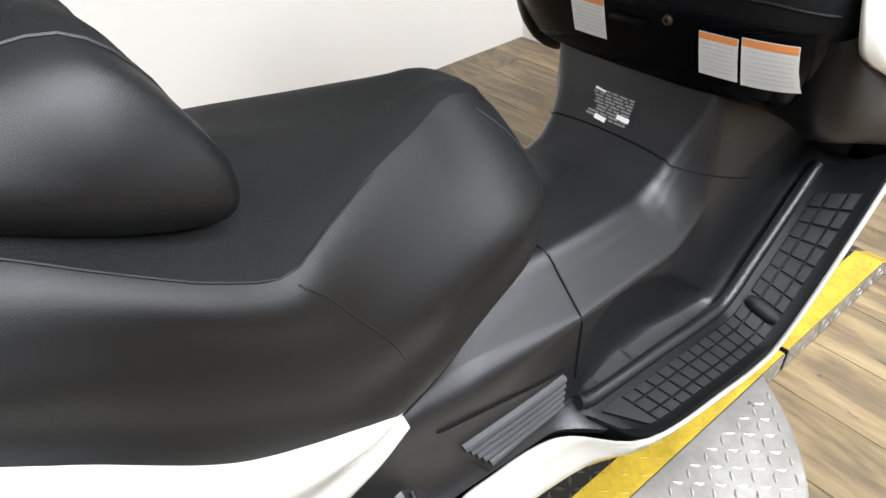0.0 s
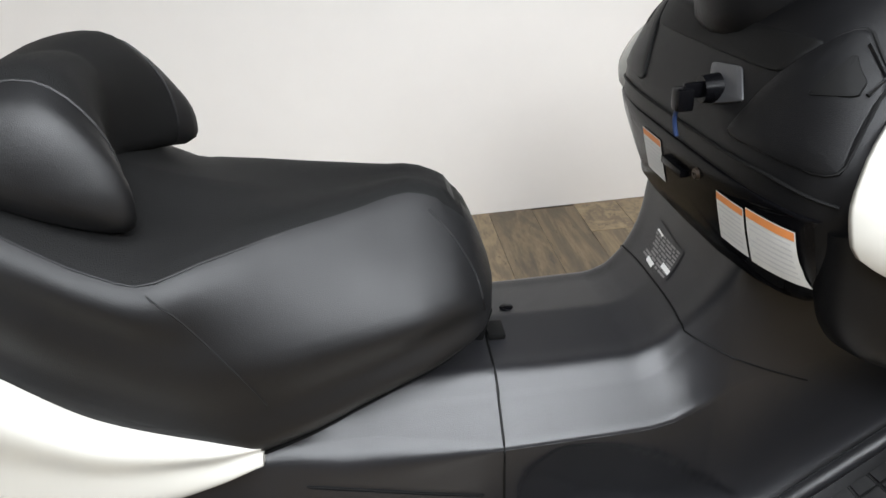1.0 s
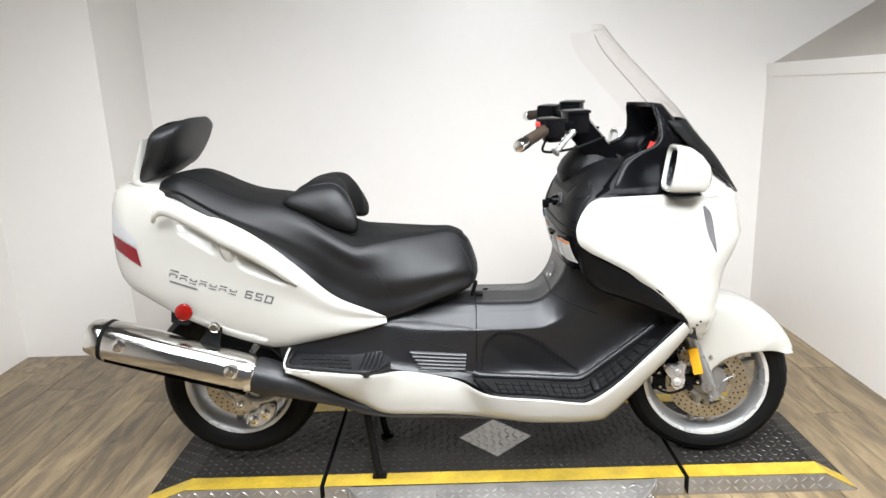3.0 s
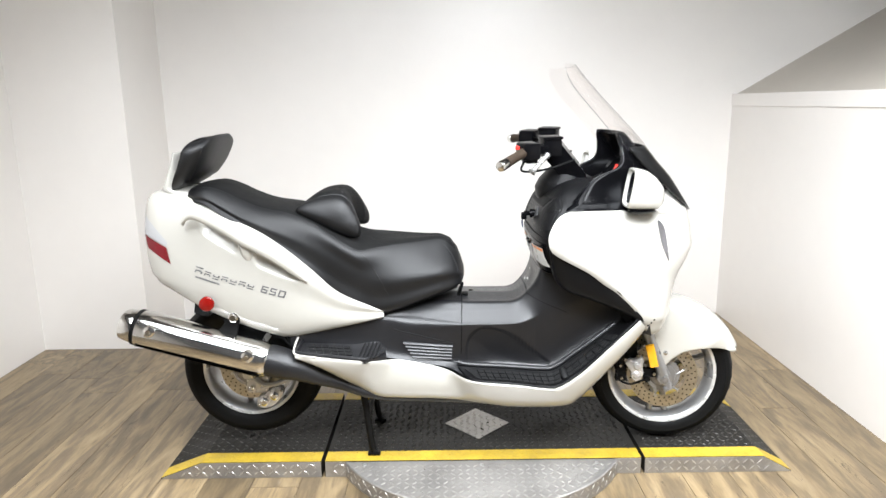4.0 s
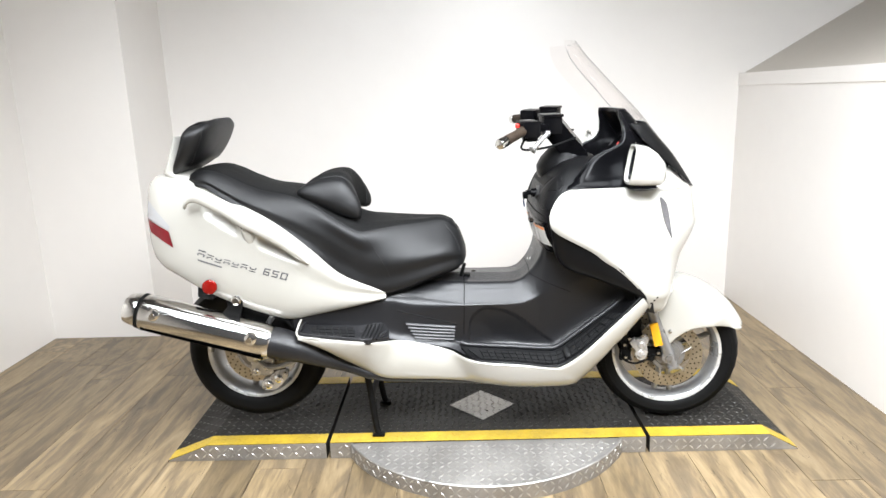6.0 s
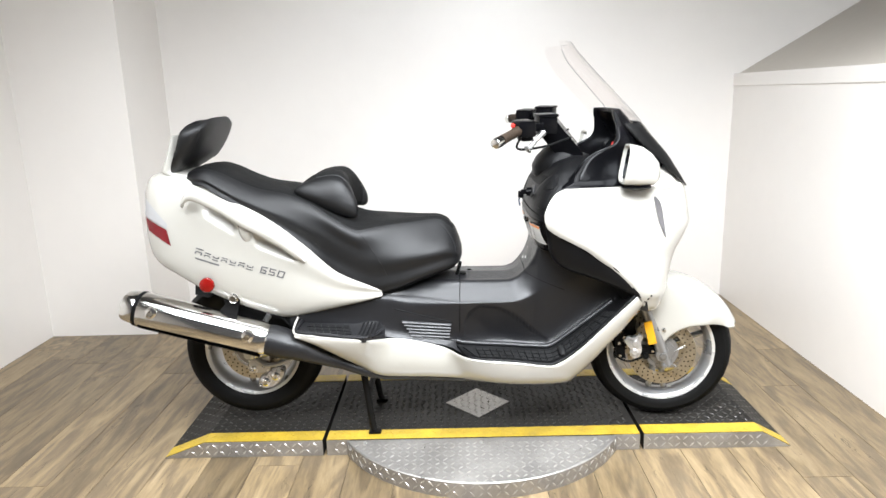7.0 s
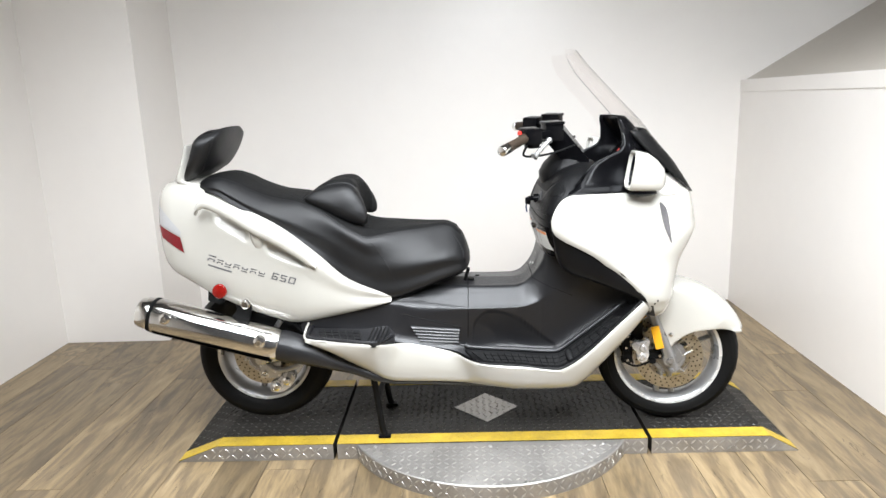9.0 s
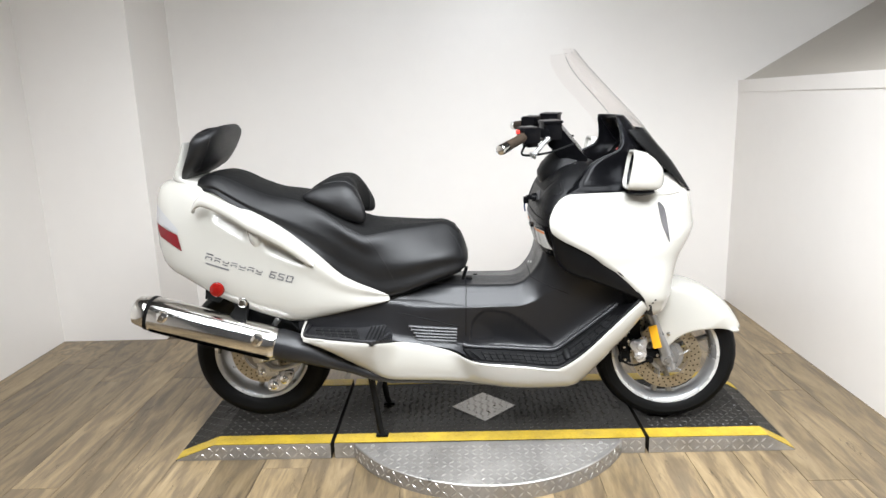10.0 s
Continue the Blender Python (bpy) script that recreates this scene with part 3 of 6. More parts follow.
# grab rails
for sgn in (-1, 1):
    o = [(-0.955, 0.205, 0.99), (-0.945, 0.226, 1.012), (-0.905, 0.236, 1.03), (-0.82, 0.243, 0.99), (-0.745, 0.246, 0.942), (-0.69, 0.247, 0.912), (-0.635, 0.246, 0.88), (-0.57, 0.242, 0.832), (-0.528, 0.23, 0.788)]
    rings = []
    pts = smooth_line(o, 6)
    for i, p in enumerate(pts):
        t = i / (len(pts) - 1)
        hw = 0.02 * min(1, 0.35 + 6 * t, 0.35 + 6 * (1 - t)) 
        th = 0.014
        rings.append([(p[0] + 0.3 * hw * math.sin(a), sgn * (p[1] + 0.002 + th * math.cos(a)), p[2] - 0.014 + hw * math.sin(a)) for a in np.linspace(0, 2 * math.pi, 12, endpoint=False)])
    part("grab_rail", loft(rings), WHITE, rear_body, "white moulded grab rail")
    # rail roots reach the body
    part("grab_rail_root", loft([[(x + r * math.cos(a), sgn * y, z + r * 1.7 * math.sin(a) - 0.5 * r * math.cos(a)) for a in np.linspace(0, 2 * math.pi, 20, endpoint=False)] for x, z, r, y in ((-0.737, 0.88, 0.03, 0.19), (-0.737, 0.885, 0.026, 0.222), (-0.737, 0.9, 0.016, 0.24))]), WHITE, rear_body)
rr = part("reflector", joined(spun([(0.0005, -0.012), (0.02, -0.012), (0.026, -0.008), (0.027, 0.0), (0.0005, 0.0)], 28, "y", (-0.894, -0.213, 0.69))), REDL, scooter, "round red side reflector")
part("reflector_mount", spun([(0.0005, 0.0), (0.02, 0.0), (0.018, 0.09), (0.0005, 0.09)], 16, "y", (-0.894, -0.213, 0.69)), DARKP, rr)

# seat
SEAT = [
    (-0.99, 0, 1.066, 0.05, 1.064, 0.08, 1.06, 0.075, 1.053, 0, 1.05),
    (-0.97, 0, 1.082, 0.085, 1.078, 0.118, 1.065, 0.113, 1.046, 0, 1.045),
    (-0.94, 0, 1.095, 0.105, 1.09, 0.142, 1.068, 0.14, 1.04, 0, 1.04),
    (-0.9, 0, 1.1, 0.118, 1.094, 0.158, 1.066, 0.156, 1.036, 0, 1.03),
    (-0.84, 0, 1.088, 0.116, 1.077, 0.168, 1.04, 0.168, 1.002, 0, 1.0),
    (-0.78, 0, 1.057, 0.12, 1.047, 0.175, 1.006, 0.173, 0.966, 0, 0.965),
    (-0.7, 0, 1.026, 0.126, 1.017, 0.183, 0.97, 0.179, 0.914, 0, 0.925),
    (-0.6, 0, 1.01, 0.138, 0.998, 0.188, 0.93, 0.181, 0.845, 0, 0.865),
    (-0.52, 0, 0.985, 0.154, 0.966, 0.19, 0.893, 0.179, 0.78, 0, 0.8),
    (-0.45, 0, 0.945, 0.17, 0.922, 0.19, 0.86, 0.175, 0.714, 0, 0.74),
    (-0.39, 0, 0.927, 0.178, 0.885, 0.19, 0.82, 0.173, 0.676, 0, 0.69),
    (-0.346, 0, 0.91, 0.178, 0.866, 0.19, 0.795, 0.172, 0.65, 0, 0.66),
    (-0.29, 0, 0.894, 0.15, 0.87, 0.186, 0.78, 0.17, 0.629, 0, 0.64),
    (-0.22, 0, 0.88, 0.112, 0.872, 0.178, 0.775, 0.164, 0.643, 0, 0.65),
    (-0.14, 0, 0.876, 0.076, 0.872, 0.165, 0.78, 0.152, 0.67, 0, 0.67),
    (-0.07, 0, 0.879, 0.046, 0.874, 0.154, 0.788, 0.143, 0.694, 0, 0.69),
    (-0.03, 0, 0.869, 0.045, 0.86, 0.134, 0.787, 0.126, 0.704, 0, 0.7),
    (0.0, 0, 0.842, 0.045, 0.834, 0.112, 0.775, 0.106, 0.712, 0, 0.71),
    (0.018, 0, 0.8, 0.04, 0.794, 0.085, 0.764, 0.08, 0.722, 0, 0.72),
    (0.028, 0, 0.766, 0.02, 0.764, 0.04, 0.756, 0.038, 0.738, 0, 0.736),
]
SEAT = [tuple([r[0]] + list(r[1:7]) + [(r[5] + r[7]) / 2 + (0.006 if r[0] > -0.5 else 0.001), (r[6] + r[8]) / 2] + list(r[7:])) for r in SEAT]
seat_geo = body(SEAT, list(np.linspace(-0.99, -0.95, 5)) + list(np.linspace(-0.935, -0.05, 46)) + list(np.linspace(-0.035, 0.028, 9)), 6)
# the far half is a little fuller, as the seat has settled to that side
seat_geo = ([(x, y * 1.07 if y > 0 else y, z + (0.006 * max(0.0, 1 - (y / 0.14) ** 2) if z > 0.86 - 0.1 * max(0.0, x) else 0.0)) for x, y, z in seat_geo[0]], seat_geo[1])
seat_nodes_y = pchip([r[0] for r in SEAT], [r[3] for r in SEAT])
seat = part("seat", seat_geo, VINYL, scooter, "black vinyl stepped dual seat", sharp=80)
seat.data.materials.append(SUEDE)
for f_ in seat.data.polygons:
    c_ = f_.center
    if f_.normal.z > 0.55 and abs(c_.y) < seat_nodes_y(c_.x) and c_.z > 0.8:
        f_.material_index = 1
seat_skin = skin(seat_geo)
seat_nodes = stations(SEAT)
on_seat = lambda x, z: on_side(seat_skin, x, z, 0.0002)
crease = [(x, -seat_nodes(x)[1][0] - 0.001, seat_nodes(x)[1][1] + 0.0012) for x in np.linspace(-0.52, -0.05, 26)]
for sgn in (1, -1):
    part("seam", tube([(a, sgn * b, c - 0.0012) for a, b, c in crease], 0.0013, 6), VINYL, seat, "stitched seat seam")
dn = laid_line(on_seat, [(-0.34, 0.858), (-0.32, 0.835), (-0.3, 0.8), (-0.27, 0.75), (-0.25, 0.7)])
part("seam", tube(dn, 0.0011, 6), VINYL, seat)
bk = laid_line(on_seat, [(-0.046, 0.86), (-0.02, 0.83), (0.0, 0.79), (0.008, 0.745)])
if len(bk) > 3:
    part("seam", tube(bk, 0.0016, 6), VINYL, seat)
part("seat_base", body([(r[0], 0, r[10] + 0.004, r[9] - 0.012, r[10] + 0.004, r[9] - 0.012, r[10] - 0.008, 0, r[10] - 0.008) for r in SEAT[8:-2]], list(np.linspace(-0.5, 0.0, 24)), 2), DARKP, seat)

# rider's lumbar rest: a crescent whose wings come forward
rings = []
for s in np.linspace(-1, 1, 33):
    k = abs(s)
    e = k**1.6
    hump = 0.012 * math.sin(min(1, k / 0.55) * math.pi / 2) - 0.03 * max(0, k - 0.55) / 0.45
    ctr = np.array([(-0.585, 0.99), (-0.575, 1.03), (-0.52, 1.056), (-0.452, 1.066), (-0.42, 1.04), (-0.425, 0.98), (-0.445, 0.93), (-0.5, 0.95)])
    wing = np.array([(-0.59, 1.0), (-0.575, 1.028), (-0.51, 1.046), (-0.425, 1.046), (-0.372, 0.985), (-0.348, 0.93), (-0.362, 0.897), (-0.45, 0.92)])
    sec = ctr * (1 - e) + wing * e
    sec[2:5, 1] += hump
    if k > 0.82:
        c0 = sec.mean(0)
        sec = c0 + (sec - c0) * math.sqrt(max(0.0, 1 - ((k - 0.82) / 0.19) ** 2))
    ln = smooth_line(sec, 4, True)
    rings.append([(p[0] * 1.02 + 0.028, s * 0.166 + 0.012, p[1] - 0.002) for p in ln])
lumbar = part("lumbar_rest", loft(rings), VINYL, seat, "winged black vinyl rider lumbar rest", sharp=80)
lumbar.data.materials.append(SUEDE)
for f_ in lumbar.data.polygons:
    if abs(f_.center.y - 0.012) < 0.112:
        f_.material_index = 1
for k in (5, 27):
    part("piping", tube([np.array(p) for p in rings[k][8:22]], 0.0018, 6), VINYL, lumbar, "seam along the wing")

# passenger backrest
pad_rings = []
for t in list(np.linspace(0, 0.8, 13)) + [0.86, 0.91, 0.95, 0.975]:
    z = 1.072 + 0.19 * t
    xc = -0.99 + 0.09 * t + 0.012 * math.sin(t * math.pi)
    w = float(pchip([0, 0.12, 0.45, 0.8, 1], [0.11, 0.155, 0.195, 0.205, 0.178])(t))
    th = 0.043 * min(1, 0.55 + 2.2 * t)
    if t > 0.8:
        k = math.sqrt(max(0.0, 1 - ((t - 0.8) / 0.201) ** 2))
        th, w = th * (0.3 + 0.7 * k), w * (0.8 + 0.2 * k)
    if t == 0.0:
        th, w = th * 0.6, w * 0.85
    ring = []
    for a in np.linspace(0, 2 * math.pi, 28, endpoint=False):
        c, s = math.cos(a), math.sin(a)
        ring.append((xc + th * math.copysign(abs(c) ** 0.6, c) - 0.03 * abs(s) ** 4, 0.97 * w * math.copysign(abs(s) ** 0.6, s) + 0.014, z + 0.014 * t * t - 0.02 * abs(s) ** 2.5 * t * t + 0.03 * max(0.0, c) * (1 - t) + 0.004 * c))
    pad_rings.append(ring)
pback = part("passenger_backrest", loft(pad_rings), VINYL, scooter, "black vinyl passenger backrest pad on a white bracket", sharp=80)
for k in (24, 4):
    part("piping", tube([pad_rings[i][k] for i in range(2, 14)], 0.0022, 6), VINYL, pback, "raised seam on the pad")
br = []
for t in np.linspace(0, 1, 10):
    z = 1.05 + 0.165 * t
    xc = -1.0 if t < 0.15 else -1.05 + 0.04 * t
    w = 0.13 - 0.015 * t
    d = (0.086 if t < 0.15 else 0.05 * (1 - t) ** 1.5) + 0.012
    br.append([(xc + d * math.cos(a) * (1.0 if math.cos(a) > 0 else 0.75), w * math.copysign(abs(math.sin(a)) ** 0.7, math.sin(a)), z) for a in np.linspace(0, 2 * math.pi, 24, endpoint=False)])
part("bracket", loft(br), WHITE, pback, "white backrest bracket")
part("bracket_gasket", loft([[(-0.995 + (0.093 + g) * math.cos(a) * (1.0 if math.cos(a) > 0 else 0.8), (0.134 + g) * math.copysign(abs(math.sin(a)) ** 0.7, math.sin(a)), z) for a in np.linspace(0, 2 * math.pi, 24, endpoint=False)] for z, g in ((1.055, 0.0), (1.061, 0.0))]), RUBBER, pback)

# black centre bodywork: tunnel, side covers and foot wells in one moulding
MID = [
    # x, top centre, top edge, shoulder, flank, wall foot, rail, outer lip
    (-0.61, 0, 0.575, 0.12, 0.572, 0.16, 0.568, 0.178, 0.56, 0.184, 0.55, 0.186, 0.54, 0.186, 0.525),
    (-0.53, 0, 0.59, 0.12, 0.59, 0.165, 0.586, 0.188, 0.575, 0.192, 0.55, 0.194, 0.535, 0.194, 0.515),
    (-0.4, 0, 0.62, 0.12, 0.62, 0.165, 0.615, 0.188, 0.597, 0.192, 0.545, 0.195, 0.525, 0.2, 0.495),
    (-0.3, 0, 0.65, 0.115, 0.648, 0.16, 0.635, 0.18, 0.61, 0.186, 0.53, 0.194, 0.5, 0.222, 0.484),
    (-0.25, 0, 0.66, 0.112, 0.657, 0.152, 0.64, 0.174, 0.605, 0.182, 0.51, 0.188, 0.488, 0.198, 0.474),
    (-0.16, 0, 0.668, 0.1, 0.66, 0.128, 0.638, 0.172, 0.592, 0.18, 0.49, 0.185, 0.472, 0.194, 0.457),
    (-0.06, 0, 0.668, 0.104, 0.656, 0.128, 0.635, 0.173, 0.587, 0.175, 0.47, 0.181, 0.452, 0.191, 0.438),
    (0.02, 0, 0.664, 0.107, 0.653, 0.128, 0.634, 0.173, 0.586, 0.168, 0.455, 0.186, 0.44, 0.235, 0.424),
    (0.1, 0, 0.661, 0.108, 0.651, 0.128, 0.634, 0.172, 0.586, 0.161, 0.452, 0.19, 0.43, 0.279, 0.414),
    (0.19, 0, 0.66, 0.108, 0.651, 0.128, 0.634, 0.17, 0.586, 0.159, 0.448, 0.19, 0.423, 0.279, 0.403),
    (0.225, 0, 0.667, 0.107, 0.66, 0.126, 0.641, 0.167, 0.588, 0.158, 0.448, 0.19, 0.422, 0.279, 0.4),
    (0.25, 0, 0.685, 0.108, 0.68, 0.123, 0.662, 0.163, 0.594, 0.158, 0.448, 0.19, 0.421, 0.279, 0.397),
    (0.275, 0, 0.716, 0.114, 0.711, 0.127, 0.692, 0.159, 0.602, 0.157, 0.449, 0.19, 0.419, 0.279, 0.394),
    (0.293, 0, 0.752, 0.124, 0.746, 0.135, 0.722, 0.157, 0.612, 0.156, 0.451, 0.19, 0.418, 0.279, 0.392),
    (0.305, 0, 0.795, 0.136, 0.788, 0.145, 0.752, 0.157, 0.622, 0.156, 0.453, 0.19, 0.417, 0.279, 0.391),
    (0.315, 0, 0.83, 0.142, 0.822, 0.15, 0.77, 0.158, 0.63, 0.156, 0.455, 0.19, 0.417, 0.279, 0.39),
    (0.34, 0, 0.84, 0.145, 0.832, 0.156, 0.78, 0.161, 0.64, 0.156, 0.46, 0.19, 0.419, 0.279, 0.391),
    (0.4, 0, 0.84, 0.15, 0.832, 0.164, 0.785, 0.166, 0.655, 0.156, 0.5, 0.19, 0.45, 0.279, 0.417),
    (0.5, 0, 0.84, 0.155, 0.832, 0.172, 0.79, 0.174, 0.69, 0.162, 0.565, 0.189, 0.528, 0.282, 0.51),
    (0.6, 0, 0.84, 0.155, 0.832, 0.176, 0.79, 0.18, 0.71, 0.168, 0.635, 0.19, 0.612, 0.286, 0.607),
]
fmid = stations(MID)
pocket = pchip([0.026, 0.034, 0.05, 0.094, 0.146, 0.2, 0.283, 0.335], [0.44, 0.52, 0.552, 0.578, 0.571, 0.546, 0.478, 0.44])


def hollow(x, y, z):
    """The rounded foot recess in the side of the tunnel."""
    if 0.026 < x < 0.335 and 0.12 < y < 0.172:
        d = min(pocket(x) - z, (x - 0.026) * 1.2)
        if d > 0:
            t = min(1.0, d / 0.009)
            return y - 0.0045 * t * t * (3 - 2 * t) - 0.017 * min(1.0, d / 0.11)
    return y


mid_rings = []
for x in list(np.linspace(-0.61, 0.0, 70)) + list(np.linspace(0.005, 0.21, 58)) + list(np.linspace(0.2125, 0.32, 60)) + list(np.linspace(0.325, 0.62, 44)):
    nd = fmid(min(x, 0.6))
    k = min(1.0, max(0.0, (x + 0.01) / 0.06))
    nd = nd[:-2] + [(nd[-2][0], nd[-2][1] - 0.014 * k), (nd[-1][0] - 0.01 * k, nd[-1][1] - 0.016 * k)]
    mix = lambda i, t: (nd[i][0] * (1 - t) + nd[i + 1][0] * t, nd[i][1] * (1 - t) + nd[i + 1][1] * t)
    e = 0.05 + 0.95 * min(1.0, max(0.0, (x + 0.14) / 0.15))
    nd = [nd[0], mix(0, 0.7), nd[1], nd[2], mix(2, 0.5 - 0.24 * e), mix(2, 0.5 + 0.31 * e), nd[3], mix(3, 0.5 - 0.38 * e)] + nd[4:]
    h = [(hollow(x, y, z), z) for y, z in half_ring(nd, 12)]
    h = h + [(h[-1][0] - 0.012, h[-1][1] - 0.02), (0.12, h[-1][1] - 0.03), (0.0, h[-1][1] - 0.03)]
    mid_rings.append([(x, -y, z) for y, z in h] + [(x, y, z) for y, z in reversed(h[1:-1])])
mid_geo = loft(mid_rings)
mid = part("centre_bodywork", mid_geo, BLACKP, scooter, "textured black plastic tunnel and side covers", sharp=50)
mid_skin = skin(mid_geo)
mside = lambda x, z: on_side(mid_skin, x, z, 0.0008)


def mtop(x, y, lift=0.0008):
    hit, nrm, _, _ = mid_skin.ray_cast(Vector((x, y, 2.0)), Vector((0, 0, -1)))
    return None if hit is None else np.array(hit + (nrm if nrm.z > 0 else -nrm) * lift)


seamline = [mtop(0.017, y) for y in np.linspace(0.13, -0.13, 15)] + [mside(0.017 - 0.006 * (0.66 - z) / 0.2, z) for z in np.linspace(0.64, 0.475, 18)]
part("panel_gap", tube([p for p in seamline if p is not None], 0.0016, 6), DARKP, mid, "thin gap between covers")
# vent panel with slats
vp = draped(lambda x, z: on_side(mid_skin, x, z, 0.003), [(-0.228, 0.571), (-0.012, 0.513), (-0.02, 0.45), (-0.17, 0.461)], 14, 8)
vent_panel = part("vent_panel", vp, BLACKP, mid, "slatted black vent panel")
vskin = skin(vp)
for i in range(5):
    u = i / 4
    a, b = np.array((-0.203 + 0.033 * u, 0.524 - 0.05 * u)), np.array((-0.016 - 0.006 * u, 0.506 - 0.046 * u))
    pts = [on_side(vskin, *(a + (b - a) * t), 0.0025) for t in np.linspace(0.02, 0.98, 10)]
    pts = [p for p in pts if p is not None]
    part("slat", loft([[p + np.array(d) for d in ((0, 0.003, -0.002), (0, -0.004, -0.0035), (0, -0.006, -0.001), (0, -0.004, 0.0025), (0, 0.003, 0.004))] for p in pts]), GREYP, vent_panel, "grey plastic slat")
lines = laid_line(lambda x, z: on_side(mid_skin, x, z, 0.0005), [(-0.228, 0.572), (-0.12, 0.543), (-0.014, 0.514)])
part("panel_gap", tube(lines, 0.0014, 6), DARKP, mid)
# seat strap, screw
part("seat_strap", joined(moved(box(-0.006, 0.006, -0.014, 0.014, -0.026, 0.024, 0.003), pose(0.014, -0.035, 0.684, 0, 18, 0)), moved(box(-0.012, 0.012, -0.017, 0.017, -0.004, 0.004, 0.002), pose(0.03, -0.035, 0.664, 0, 4, 0))), RUBBER, mid, "black seat hinge tab")
part("screw_cap", spun([(0.0005, 0.002), (0.008, 0.0015), (0.01, 0)], 14, "z", (0.056, 0.018, 0.6625)), GLOSSB, mid)

# running boards with raised rail and rubber blocks
rail = [(0.0, 0.186, 0.446), (0.03, 0.19, 0.438), (0.18, 0.192, 0.428), (0.3, 0.193, 0.419), (0.35, 0.193, 0.424), (0.42, 0.192, 0.472), (0.5, 0.191, 0.532), (0.57, 0.19, 0.586)]
outer = [(0.0, 0.202, 0.434), (0.055, 0.268, 0.415), (0.2, 0.282, 0.405), (0.31, 0.282, 0.392), (0.355, 0.282, 0.398), (0.43, 0.283, 0.448), (0.53, 0.286, 0.544), (0.622, 0.287, 0.636)]
for sgn in (-1, 1):
    R_, O_ = smooth_line(rail, 6), smooth_line(outer, 6)
    R_ = [(x, sgn * y, z) for x, y, z in R_]
    O_ = [(x, sgn * y, z) for x, y, z in O_]
    rows = []
    for a, b in zip(R_, O_):
        a, b = np.array(a), np.array(b)
        rows.append([a + (0, 0, -0.03), a + (0, 0, 0.004), a * 0.8 + b * 0.2 + (0, 0, -0.004), a * 0.2 + b * 0.8 + (0, 0, -0.004), b + (0, 0, 0.003), b + (0, sgn * 0.003, -0.002), b + (0, -sgn * 0.012, -0.03)])
    board = part("running_board", loft(rows, False, False), SHIELDP, mid, "black running board", sharp=30)
    part("board_rail", tube([np.array(p) + (0, 0, 0.004) for p in R_], 0.0105, 10), BLACKP, board, "raised rail")
    # rubber blocks, three across
    cum = [0]
    for p, q in zip(R_, R_[1:]):
        cum.append(cum[-1] + float(np.linalg.norm(np.array(q) - np.array(p))))
    total = cum[-1]

    def spot(s, v):
        i = min(int(np.searchsorted(cum, s * total, side="right")) - 1, len(R_) - 2)
        t = (s * total - cum[i]) / (cum[i + 1] - cum[i])
        a = np.array(R_[i]) * (1 - t) + np.array(R_[i + 1]) * t
        b = np.array(O_[i]) * (1 - t) + np.array(O_[i + 1]) * t
        return a * (1 - v) + b * v + np.array((0, 0, -0.003))

    nb = 20
    for i in range(nb):
        s0, s1 = 0.1 + 0.82 * i / nb, 0.1 + 0.82 * (i + 0.92) / nb
        for v0, v1 in ((0.22, 0.4), (0.42, 0.66), (0.68, 0.84)):
            if i in (12,):
                continue
            base = [spot(s0, v0), spot(s1, v0), spot(s1, v1), spot(s0, v1)]
            cen = sum(base) / 4
            nrm = np.cross(base[1] - base[0], base[3] - base[0])
            nrm = nrm / np.linalg.norm(nrm) * (1 if nrm[2] > 0 else -1)
            top = [cen + (p - cen) * 0.9 + nrm * 0.0035 for p in base]
            part("tread_block", (base + top, [(4, 5, 6, 7), (0, 1, 5, 4), (1, 2, 6, 5), (2, 3, 7, 6), (3, 0, 4, 7)]), MATR, board, "", False)
    # end plate and cross roll
    e = [spot(0.03, 0.3), spot(0.095, 0.2), spot(0.095, 0.84), spot(0.075, 0.84)]
    up = np.array((0, 0, 0.0035))
    part("tread_block", (e + [p + up for p in e], [(4, 5, 6, 7), (0, 1, 5, 4), (1, 2, 6, 5), (2, 3, 7, 6), (3, 0, 4, 7)]), MATR, board, "", False)
    roll = [spot(0.1 + 0.82 * 12.45 / nb, v) for v in np.linspace(0.24, 0.84, 7)]
    part("tread_roll", tube(roll, [0.008, 0.0125, 0.014, 0.014, 0.014, 0.0125, 0.008], 10), MATR, board, "rounded cross ridge of the mat")

